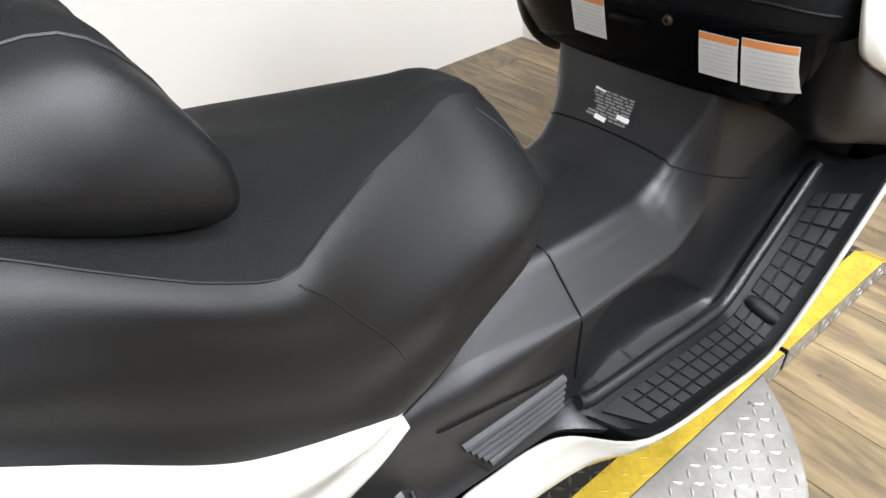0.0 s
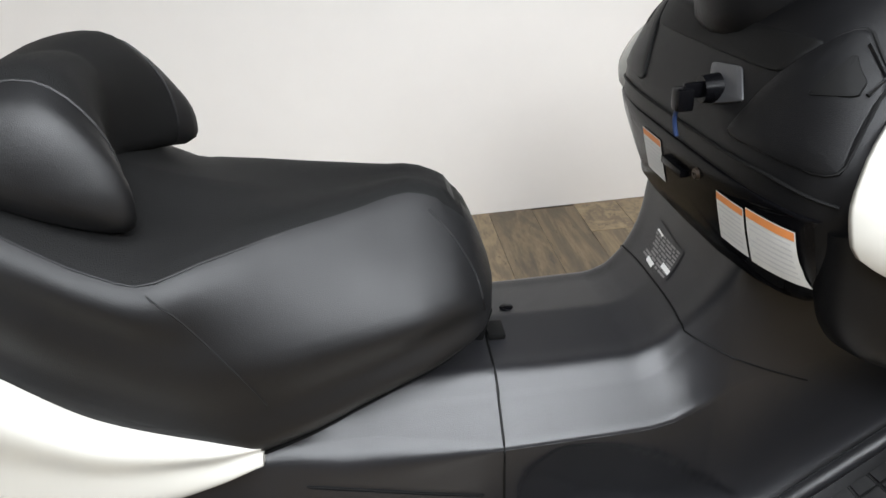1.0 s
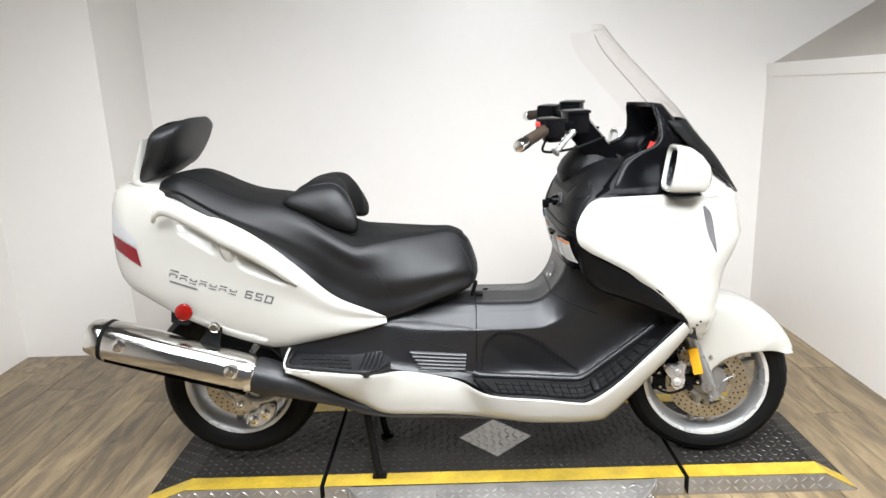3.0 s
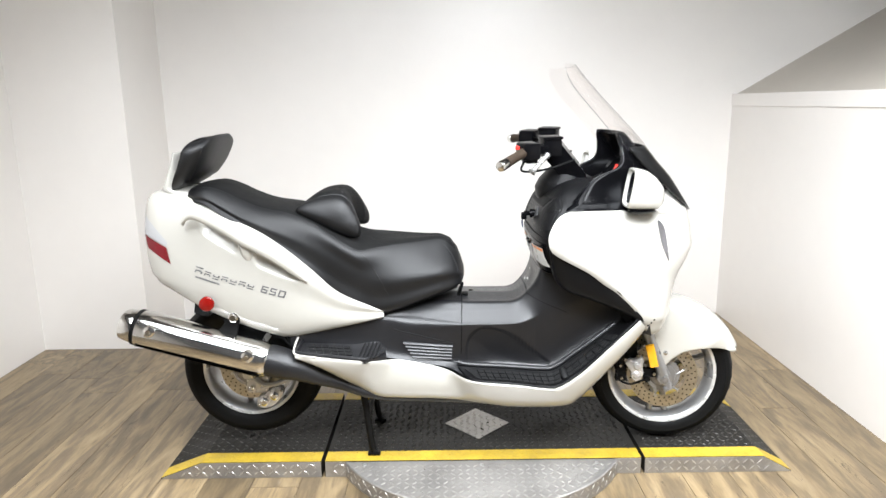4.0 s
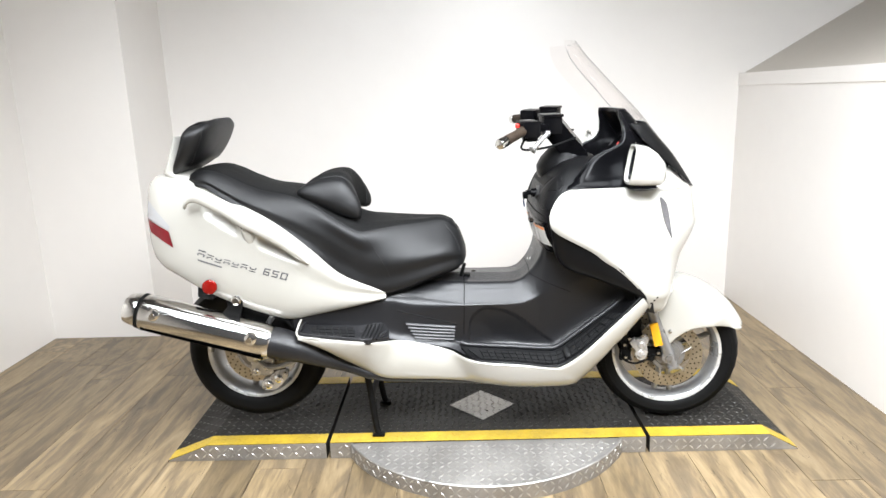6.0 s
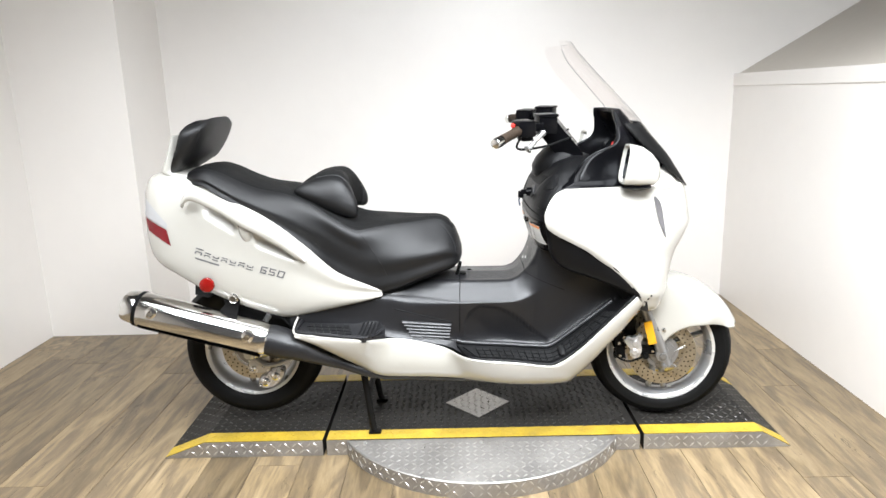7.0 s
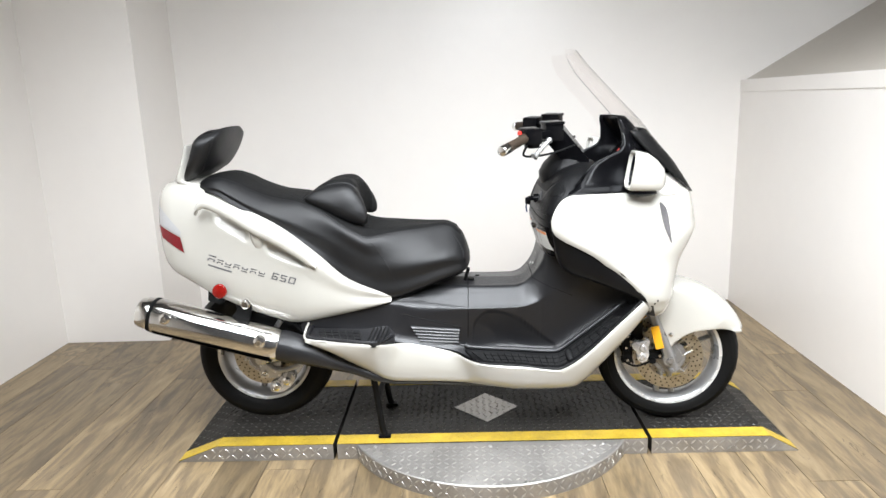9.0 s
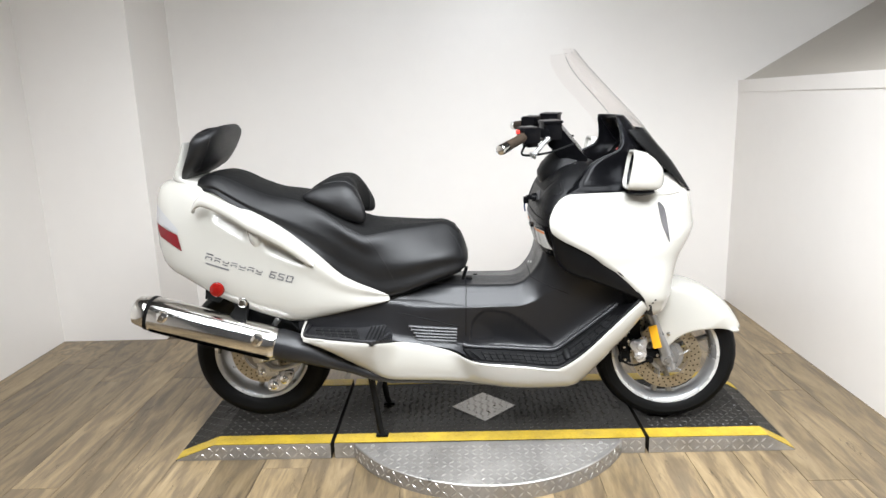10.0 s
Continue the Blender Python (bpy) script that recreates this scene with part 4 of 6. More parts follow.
# passenger foot steps
for sgn in (-1, 1):
    st = []
    for x, yi, zi, yo, zo in ((-0.578, 0.183, 0.532, 0.258, 0.522), (-0.566, 0.183, 0.537, 0.272, 0.517), (-0.45, 0.186, 0.532, 0.276, 0.505), (-0.36, 0.187, 0.526, 0.278, 0.495), (-0.33, 0.186, 0.528, 0.278, 0.493), (-0.29, 0.182, 0.53, 0.252, 0.489), (-0.262, 0.178, 0.505, 0.212, 0.48)):
        st.append([(x, sgn * (yi - 0.03), zi), (x, sgn * yi, zi + 0.004), (x, sgn * (yi + 0.008), zi - 0.002), (x, sgn * (yo - 0.008), zo + 0.006), (x, sgn * yo, zo + 0.006), (x, sgn * yo, zo - 0.01), (x, sgn * (yi - 0.03), zo - 0.02)])
    step = part("foot_step", loft(st), BLACKP, mid, "black passenger foot step with rubber pads", sharp=30)
    rimpts = [(-0.566, 0.192, 0.541), (-0.57, 0.23, 0.534), (-0.566, 0.266, 0.524), (-0.45, 0.271, 0.512), (-0.345, 0.272, 0.501), (-0.3, 0.25, 0.499), (-0.27, 0.21, 0.505)]
    part("step_rim", tube([(x, sgn * y, z) for x, y, z in smooth_line(rimpts, 5)], 0.006, 8), BLACKP, step, "raised rim of the step")
    part("step_edge", tube([(x, sgn * y, z) for x, y, z in smooth_line([(-0.5, 0.281, 0.51), (-0.565, 0.279, 0.518), (-0.582, 0.262, 0.526), (-0.584, 0.22, 0.54), (-0.58, 0.19, 0.552)], 5)], 0.0042, 8), WHITE, step, "white painted edge")
    for i in range(6):
        for j in range(3):
            x0 = -0.54 + i * 0.026 + j * 0.006
            t0, t1 = 0.16 + j * 0.24, 0.16 + j * 0.24 + 0.2
            f = lambda x, t: np.array((x, sgn * (0.196 + 0.074 * t), (0.533 - 0.021 * t) - (x + 0.55) * 0.06 + 0.002))
            base = [f(x0, t0), f(x0 + 0.022, t0), f(x0 + 0.022, t1), f(x0, t1)]
            top = [p + np.array((0, sgn * 0.002, 0.003)) for p in base]
            part("tread_block", (base + top, [(4, 5, 6, 7), (0, 1, 5, 4), (1, 2, 6, 5), (2, 3, 7, 6), (3, 0, 4, 7)]), MATR, step, "", False)
    for i in range(5):
        x0 = -0.355 + i * 0.014
        part("rib", tube([(x0 + 0.018, sgn * 0.192, 0.53), (x0, sgn * 0.27, 0.5)], 0.0035, 6), MATR, step)

# white lower fairing
up_l = [(-0.576, 0.276, 0.522), (-0.5, 0.279, 0.512), (-0.363, 0.28, 0.497), (-0.295, 0.256, 0.485), (-0.235, 0.208, 0.472), (-0.17, 0.2, 0.461), (-0.09, 0.195, 0.441), (-0.035, 0.208, 0.428), (0.05, 0.272, 0.412), (0.219, 0.288, 0.4), (0.31, 0.288, 0.388), (0.355, 0.288, 0.393), (0.43, 0.289, 0.443), (0.53, 0.291, 0.539), (0.63, 0.291, 0.634)]
lo_l = [(-0.572, 0.268, 0.502), (-0.5, 0.255, 0.464), (-0.42, 0.24, 0.414), (-0.36, 0.218, 0.372), (-0.29, 0.204, 0.33), (-0.2, 0.194, 0.318), (-0.1, 0.19, 0.313), (0.0, 0.198, 0.309), (0.08, 0.212, 0.302), (0.2, 0.225, 0.292), (0.38, 0.228, 0.294), (0.435, 0.236, 0.326), (0.5, 0.246, 0.397), (0.6, 0.258, 0.515), (0.66, 0.26, 0.592)]
for sgn in (-1, 1):
    U_, L_ = smooth_line(up_l, 5), smooth_line(lo_l, 5)
    rows = []
    for a, b in zip(U_, L_):
        a, b = np.array(a), np.array(b)
        prof = [a + (0, -0.012, -0.02), a + (0, -0.003, -0.002), a, a + (0, 0.003, -0.005), a * 0.82 + b * 0.18 + (0, 0.009, 0), a * 0.5 + b * 0.5 + (0, 0.014, 0), a * 0.2 + b * 0.8 + (0, 0.01, 0), b, b + (0, -0.012, -0.006), b + (0, -0.09, 0.005)]
        rows.append([(p[0], sgn * p[1], p[2]) for p in prof])
    part("lower_fairing", loft(rows, False, False), WHITE, scooter, "pearl white lower side fairing", sharp=50)
part("belly_pan", loft([[(x, -w, z), (x, -w, z + 0.06), (x, w, z + 0.06), (x, w, z)] for x, w, z in ((-0.35, 0.18, 0.36), (-0.2, 0.172, 0.33), (0.2, 0.185, 0.31), (0.42, 0.2, 0.32), (0.6, 0.16, 0.5))]), DARKP, scooter, "dark belly pan")

# leg shield and glove boxes
def ring_back(z, xr, w, xf, p=3.2, n=40):
    out = []
    for a in np.linspace(0, 2 * math.pi, n, endpoint=False):
        c, s = math.cos(a), math.sin(a)
        out.append(((xr + xf) / 2 - (xf - xr) / 2 * math.copysign(abs(c) ** (2 / p), c), w * math.copysign(abs(s) ** (2 / p), s), z))
    return out


neck_skin = skin(loft([r for r in mid_rings if 0.17 < r[0][0] < 0.33], True, False))
GB = [(0.772, 0.318, 0.19), (0.779, 0.303, 0.22), (0.8, 0.296, 0.245), (0.84, 0.286, 0.27), (0.87, 0.28, 0.282), (0.9, 0.276, 0.285), (0.935, 0.278, 0.28), (0.973, 0.29, 0.265), (1.01, 0.306, 0.245), (1.04, 0.324, 0.215), (1.07, 0.352, 0.18), (1.095, 0.392, 0.135), (1.105, 0.43, 0.1)]
zz, xx, ww = zip(*GB)
gx, gw = pchip(zz, xx), pchip(zz, ww)
glove_geo = loft([ring_back(z, gx(z), gw(z), 0.5, 3.6, 56) for z in list(np.linspace(0.772, 0.8, 5)) + list(np.linspace(0.81, 1.105, 30))])
shield = part("leg_shield", glove_geo, SHIELDP, scooter, "black inner leg shield with glove boxes", sharp=60)
gskin = skin(glove_geo)
gback = lambda y, z: on_back(gskin, y, z, 0.0012)


def lid(name, pts, lift=0.004, mat_=BLACKP, label="", angular=False):
    """A raised panel laid on the leg shield: outline in (y, z)."""
    c = np.mean(np.array(pts, float), 0)
    rings = []
    for k, h in ((1.0, 0.0005), (0.985, lift * 0.8), (0.95, lift), (0.6, lift), (0.2, lift)):
        line = [np.array(a) * (1 - t) + np.array(b) * t for a, b in zip(pts, pts[1:] + pts[:1]) for t in (0.06, 0.3, 0.6, 0.94)] if angular else smooth_line(pts, 4, True)
        rings.append([on_back(gskin, *(c + (q - c) * k), h) for q in line])
    rings = [[p if p is not None else np.array((gx(c[1]), c[0], c[1])) for p in r] for r in rings]
    n = len(rings[0])
    v, f = loft(rings, True, False)
    f.append(tuple(range((len(rings) - 1) * n, len(rings) * n)))
    return part(name, (v, f), mat_, shield, label)


lid("glove_box_lid", [(-0.23, 0.795), (-0.252, 0.885), (-0.21, 0.897), (0.21, 0.897), (0.252, 0.885), (0.23, 0.795), (0.17, 0.785), (-0.17, 0.785)], 0.004, GLOSSB, "black lower glove box lid")
def rounded(pts, r=0.16, n=4):
    """A polygon with rounded corners, as points in (y, z)."""
    out, P_ = [], [np.array(p, float) for p in pts]
    for i, p in enumerate(P_):
        a, b = P_[i - 1], P_[(i + 1) % len(P_)]
        a, b = p + (a - p) * r, p + (b - p) * r
        out += [a * (1 - t) ** 2 + p * 2 * t * (1 - t) + b * t * t for t in np.linspace(0, 1, n)]
    return out


for s_ in (-1, 1):
    rim = rounded([(s_ * a, b) for a, b in ((0.116, 0.94), (0.144, 0.996), (0.188, 1.056), (0.24, 1.014), (0.261, 0.937))])
    lid("glove_box_lid", rim, 0.003, SHIELDP, "black upper glove box lid with a catch", True)
    part("panel_gap", tube([p for p in (on_back(gskin, *q, 0.0004) for q in rim) if p is not None], 0.0021, 6, True), DARKP, shield)
    inner = rounded([(s_ * a, b) for a, b in ((0.196, 0.997), (0.205, 1.034), (0.23, 1.014), (0.234, 1.003))], 0.12)
    # no hollow here: a thin dark panel gives the shade of the catch recess
    lid("lid_recess", inner, 0.0036, DARKP, "", True)
    catch = [on_back(gskin, s_ * a, b, 0.0042) for a, b in ((0.205, 1.04), (0.234, 1.017), (0.237, 1.004))]
    part("lid_catch", tube([p for p in catch if p is not None], 0.0022, 6), SHIELDP, shield, "angular lid catch")
part("panel_gap", tube([p for p in (gback(y, 0.921 - 0.12 * max(0.0, abs(y) - 0.2)) for y in np.linspace(-0.266, 0.266, 40)) if p is not None], 0.002, 6), DARKP, shield)
# shade under the boot, laid on as a thin dark panel
lid("boot_recess", rounded([(-0.15, 1.008), (-0.175, 1.042), (0.175, 1.042), (0.15, 1.008)], 0.1), 0.0022, DARKP, "dark panel standing in for the shaded recess under the steering boot", True)
lid("lock_plate", rounded([(-0.035, 0.996), (-0.095, 1.003), (-0.125, 0.974), (-0.066, 0.956)], 0.14), 0.003, GREYP, "dull grey ignition lock plate", True)
kp = gback(-0.07, 0.975)
part("ignition_key", joined(moved(spun([(0.0005, -0.02), (0.015, -0.02), (0.017, 0.0), (0.0005, 0.0)], 18, "x"), Matrix.Translation(kp)), moved(box(-0.04, -0.015, -0.004, 0.004, -0.009, 0.009, 0.003), Matrix.Translation(kp)), moved(box(-0.05, -0.03, -0.011, 0.011, -0.022, 0.004, 0.005), Matrix.Translation(kp))), GLOSSB, shield, "black key in the ignition")
part("key_cord", tube(smooth_line([kp + np.array(d) for d in ((-0.042, 0.0, -0.015), (-0.046, 0.003, -0.028), (-0.045, 0.004, -0.04), (-0.043, 0.002, -0.052))], 5), 0.0028, 8), BLUE, shield, "blue key cord")
lp = gback(-0.072, 0.876)
part("glove_box_lock", spun([(0.002, -0.003), (0.0058, -0.003), (0.0075, 0.002)], 16, "x", lp + np.array((-0.004, 0, 0))), GRIPM, shield, "small dull brown lock")
part("glove_box_pull", moved(box(-0.008, 0.004, -0.03, 0.03, -0.005, 0.005, 0.002), Matrix.Translation(gback(-0.01, 0.862) + np.array((-0.003, 0, 0)))), GLOSSB, shield)


def warning_label(y0, y1, z0, z1, rows=7):
    fn = lambda y, z: on_back(gskin, y, z, 0.0052)
    lab = part("warning_label", draped(fn, [(y0, z0), (y1, z0), (y1, z1), (y0, z1)], 6, 6), PAPER, shield, "white warning label with an orange band and grey print")
    fn2 = lambda y, z: on_back(gskin, y, z, 0.0058)
    h = z1 - z0
    part("orange_band", draped(fn2, [(y0 + 0.001, z1 - 0.16 * h), (y1 - 0.001, z1 - 0.16 * h), (y1 - 0.001, z1 - 0.001), (y0 + 0.001, z1 - 0.001)], 6, 2), ORANGE, lab)
    r2 = random.Random(int(y0 * 1000) + 500)
    for i in range(rows):
        z = z1 - h * (0.24 + 0.7 * i / rows)
        e = 0.92 - 0.35 * r2.random() * (i % 3 == 2)
        part("print_bar", draped(fn2, [(y0 + 0.005, z - 0.0016), (y0 + (y1 - y0) * e, z - 0.0016), (y0 + (y1 - y0) * e, z + 0.0006), (y0 + 0.005, z + 0.0006)], 4, 1), INK, lab)


warning_label(-0.171, -0.119, 0.816, 0.875)
warning_label(-0.238, -0.175, 0.814, 0.879)
warning_label(0.033, 0.096, 0.822, 0.882)
across = [on_back(neck_skin, y, 0.695 - 0.5 * y * y, 0.0004) for y in np.linspace(-0.108, 0.108, 24)]
part("panel_gap", tube([p for p in across if p is not None], 0.0014, 6), DARKP, mid, "thin gap across the neck")
for s_ in (-1, 1):
    down = [on_side(mid_skin, x, 0.688 - 0.42 * (x - 0.25), 0.0004, s_) for x in np.linspace(0.258, 0.4, 22)]
    part("panel_gap", tube([across[0 if s_ < 0 else -1]] + [p for p in down if p is not None], 0.0012, 6), DARKP, mid)
nb_ = lambda y, z: on_back(neck_skin, y, z, 0.0012)
dp = part("data_plate", draped(nb_, [(-0.03, 0.705), (0.061, 0.713), (0.062, 0.753), (-0.029, 0.745)], 5, 5), BLACKP, mid, "black data plate with pale unreadable print")
nb2 = lambda y, z: on_back(neck_skin, y, z, 0.0018)
r3 = random.Random(3)
for i in range(9):
    z = 0.739 - i * 0.0042
    y = -0.024
    while y < 0.045:
        wd = 0.006 + 0.016 * r3.random()
        wd = min(wd, 0.052 - y)
        if not (i in (5, 6) and y > 0.02):
            part("print_bar", draped(nb2, [(y, z), (y + wd, z), (y + wd, z + 0.0026), (y, z + 0.0026)], 2, 1), INKW, dp)
        y += wd + 0.003

for q in ([(-0.027, 0.711), (-0.004, 0.712), (-0.004, 0.718), (-0.027, 0.717)], [(0.012, 0.702), (0.034, 0.703), (0.034, 0.709), (0.012, 0.708)], [(0.03, 0.738), (0.05, 0.74), (0.05, 0.743), (0.03, 0.741)]):
    part("print_bar", draped(lambda y, z: on_back(neck_skin, y, z, 0.0022), q, 3, 1), PAPER, dp, "white field of the data plate")

# front fairing
FF = [
    # z, rear edge x, front x, half width
    (0.53, 0.7, 0.75, 0.15), (0.555, 0.683, 0.765, 0.215), (0.585, 0.66, 0.775, 0.262), (0.605, 0.642, 0.785, 0.272), (0.628, 0.633, 0.795, 0.287), (0.655, 0.618, 0.795, 0.293), (0.685, 0.594, 0.803, 0.297), (0.74, 0.533, 0.821, 0.301), (0.765, 0.495, 0.834, 0.303), (0.797, 0.456, 0.854, 0.304), (0.838, 0.384, 0.876, 0.305), (0.862, 0.34, 0.884, 0.304), (0.888, 0.312, 0.88, 0.302), (0.922, 0.307, 0.876, 0.297), (0.955, 0.318, 0.869, 0.287), (0.986, 0.34, 0.86, 0.272), (1.0, 0.36, 0.85, 0.26), (1.008, 0.39, 0.83, 0.245),
]
ff_geo = plan_shell(FF, list(np.linspace(0.53, 0.99, 38)) + [0.997, 1.003, 1.008])
ff_geo = ([(v[0], v[1] * (1 - 0.045 * math.exp(-(((v[0] - 0.57) / 0.08) ** 2) - ((v[2] - 0.91) / 0.05) ** 2) - 0.03 * math.exp(-(((v[0] - 0.6) / 0.1) ** 2) - ((v[2] - 0.75) / 0.04) ** 2)), v[2]) for v in ff_geo[0]], ff_geo[1])
fairing = thicken(part("front_fairing", ff_geo, WHITE, scooter, "pearl white front fairing", sharp=60), 0.008, -1)
fskin = skin(ff_geo)
for sgn in (-1, 1):
    fs = lambda x, z, l=0.002, s=sgn: on_side(fskin, x, z, l, s)
    def strip(left, right, l):
        a, b = smooth_line(left, 6), smooth_line(right, 6)
        rows = [[fs(*(p * (1 - t) + q * t), l) for t in np.linspace(0, 1, 5)] for p, q in zip(a, b)]
        rows = [[p for p in r] for r in rows if all(p is not None for p in r)]
        return loft(rows, False, False)

    part("lens_surround", strip([(0.694, 0.966), (0.7, 0.93), (0.712, 0.88), (0.736, 0.828)], [(0.7, 0.97), (0.72, 0.945), (0.731, 0.89), (0.738, 0.828)], 0.0022), GREYL, fairing, "dark headlight surround")
    part("headlight_lens", strip([(0.745, 0.972), (0.752, 0.93), (0.754, 0.88), (0.748, 0.83)], [(0.8, 0.96), (0.806, 0.92), (0.806, 0.88), (0.79, 0.84)], 0.0018), CLEARW, fairing, "clear headlight lens")
    for i in range(4):
        c = fs(0.652 + 0.0095 * i, 0.6 + 0.0105 * i, 0.0008)
        if c is not None:
            part("vent_slot", spun([(0.0003, sgn * 0.001), (0.0032, sgn * 0.0006), (0.0036, -sgn * 0.001)], 10, "y", c), DARKP, fairing)
# black knee panels between leg shield and fairing edge
KN = [(0.312, 0.886, 0.322, 0.905), (0.322, 0.84, 0.37, 0.85), (0.34, 0.775, 0.45, 0.805), (0.378, 0.732, 0.52, 0.758), (0.45, 0.703, 0.57, 0.716), (0.53, 0.672, 0.61, 0.672), (0.628, 0.632, 0.642, 0.628)]
for sgn in (-1, 1):
    rows = []
    for p in smooth_line(KN, 5):
        a, b = np.array((p[0], p[1])), np.array((p[2], p[3]))
        row = []
        for t, y in ((-0.14, 0.1), (-0.12, 0.2), (-0.03, 0.24), (0.0, 0.258), (0.06, 0.272), (0.3, 0.284), (0.6, 0.29), (1.0, 0.295), (1.15, 0.29)):
            q = a + (b - a) * t
            row.append((q[0] + (0.08 if t < -0.13 else 0.04 if t < -0.1 else 0), sgn * y, q[1]))
        rows.append(row)
    part("knee_panel", loft(rows, False, False), SHIELDP, shield, "black padded knee panel", sharp=70)
# wall at the front of the foot wells
wr = []
for z, xa, xb in ((0.572, 0.615, 0.565), (0.6, 0.61, 0.56), (0.66, 0.6, 0.5), (0.75, 0.46, 0.42), (0.85, 0.4, 0.36)):
    wr.append([(xb, -0.1, z), (xa, -0.2, z), (xa + 0.06, -0.275, z), (xa + 0.06, 0.275, z), (xa, 0.2, z), (xb, 0.1, z)])
part("foot_well_wall", loft(wr, False, False), BLACKP, shield, "black inner wall of the foot well")

# cowl round the instruments
HD = [(0.99, 0.37, 0.83, 0.25), (1.012, 0.372, 0.82, 0.244), (1.03, 0.398, 0.805, 0.23), (1.06, 0.425, 0.785, 0.218), (1.1, 0.458, 0.757, 0.208), (1.125, 0.5, 0.738, 0.204), (1.15, 0.555, 0.718, 0.2), (1.18, 0.572, 0.69, 0.193), (1.22, 0.57, 0.655, 0.182), (1.25, 0.563, 0.63, 0.17), (1.268, 0.563, 0.61, 0.16)]
hd_geo = plan_shell(HD, np.linspace(0.99, 1.268, 32), 22, 2.2)
cowl = thicken(part("instrument_cowl", hd_geo, GLOSSB, scooter, "gloss black instrument cowl", sharp=60), 0.012, -1)
part("instrument_panel", loft([[(x, -w, z), (x, w, z)] for x, w, z in ((0.43, 0.16, 1.05), (0.53, 0.17, 1.07), (0.622, 0.15, 1.115), (0.655, 0.12, 1.19))], False, False), DARKP, cowl, "dark instrument panel")
for yy in (-0.07, 0.07):
    part("dial", moved(spun([(0.0005, 0.004), (0.045, 0.004), (0.05, 0.012), (0.052, 0.0)], 28, "z"), pose(0.622, yy * 1.5, 1.13, 0, -50, 0)), GLOSSB, cowl, "round black dial")
part("red_tag", moved(box(-0.004, 0.004, -0.035, 0.035, -0.02, 0.02, 0.002), pose(0.603, -0.011, 1.124, 0, 25, 0)), REDT, cowl, "red tag on the instruments")
part("cowl_edge", tube(smooth_line([(0.4, -0.226, 1.035), (0.46, -0.206, 1.1), (0.503, -0.202, 1.126), (0.556, -0.198, 1.15), (0.572, -0.19, 1.19), (0.565, -0.172, 1.25)], 8), 0.0032, 8), GLOSSB, cowl)
part("cowl_deck", loft([ring_back(z, xr, w, xf, 2.8, 36) for z, xr, w, xf in ((0.985, 0.4, 0.215, 0.8), (1.02, 0.4, 0.205, 0.78), (1.05, 0.43, 0.19, 0.76), (1.06, 0.5, 0.12, 0.7))]), BLACKP, cowl)

# windscreen
WS = [(0.985, 0.66, 0.872, 0.205), (1.05, 0.64, 0.83, 0.208), (1.1, 0.62, 0.796, 0.208), (1.17, 0.59, 0.735, 0.206), (1.24, 0.558, 0.678, 0.204), (1.32, 0.49, 0.603, 0.2), (1.42, 0.405, 0.508, 0.193), (1.47, 0.378, 0.463, 0.184), (1.49, 0.374, 0.447, 0.174), (1.502, 0.374, 0.438, 0.16)]
ws_geo = plan_shell(WS, np.linspace(0.985, 1.502, 44), 24, 2.0)
screen = thicken(part("windscreen", ws_geo, GLASS, scooter, "tall clear polycarbonate windscreen"), 0.002, 0)
screen.visible_shadow = False
screen.modifiers["thickness"].use_rim = False
GAR = [(z, xf - d, xf - 0.005, 0.98 * w * math.sqrt(1 - ((xf - xr - d) / (xf - xr)) ** 2)) for (z, xr, xf, w), d in zip(WS[:5], (0.02, 0.06, 0.085, 0.1, 0.1))]
thicken(part("screen_garnish", plan_shell(GAR, np.linspace(0.985, 1.22, 12), 16, 2.0), DARKP, scooter, "gloss black panel behind the lower windscreen"), 0.006)
thicken(part("screen_base", plan_shell([(0.99, 0.66, 0.85, 0.215), (1.015, 0.68, 0.832, 0.19), (1.04, 0.7, 0.808, 0.165), (1.06, 0.72, 0.785, 0.14)], np.linspace(0.99, 1.06, 9), 16, 2.0), WHITE, fairing, "white fairing lip under the windscreen"), 0.005)
edge = [(WS_x, -WS_w, z) for z, WS_x, _, WS_w in WS]
part("screen_edge", tube(smooth_line(edge[4:8], 5), 0.0008, 6), GLOSSB, screen, "dark windscreen edge")

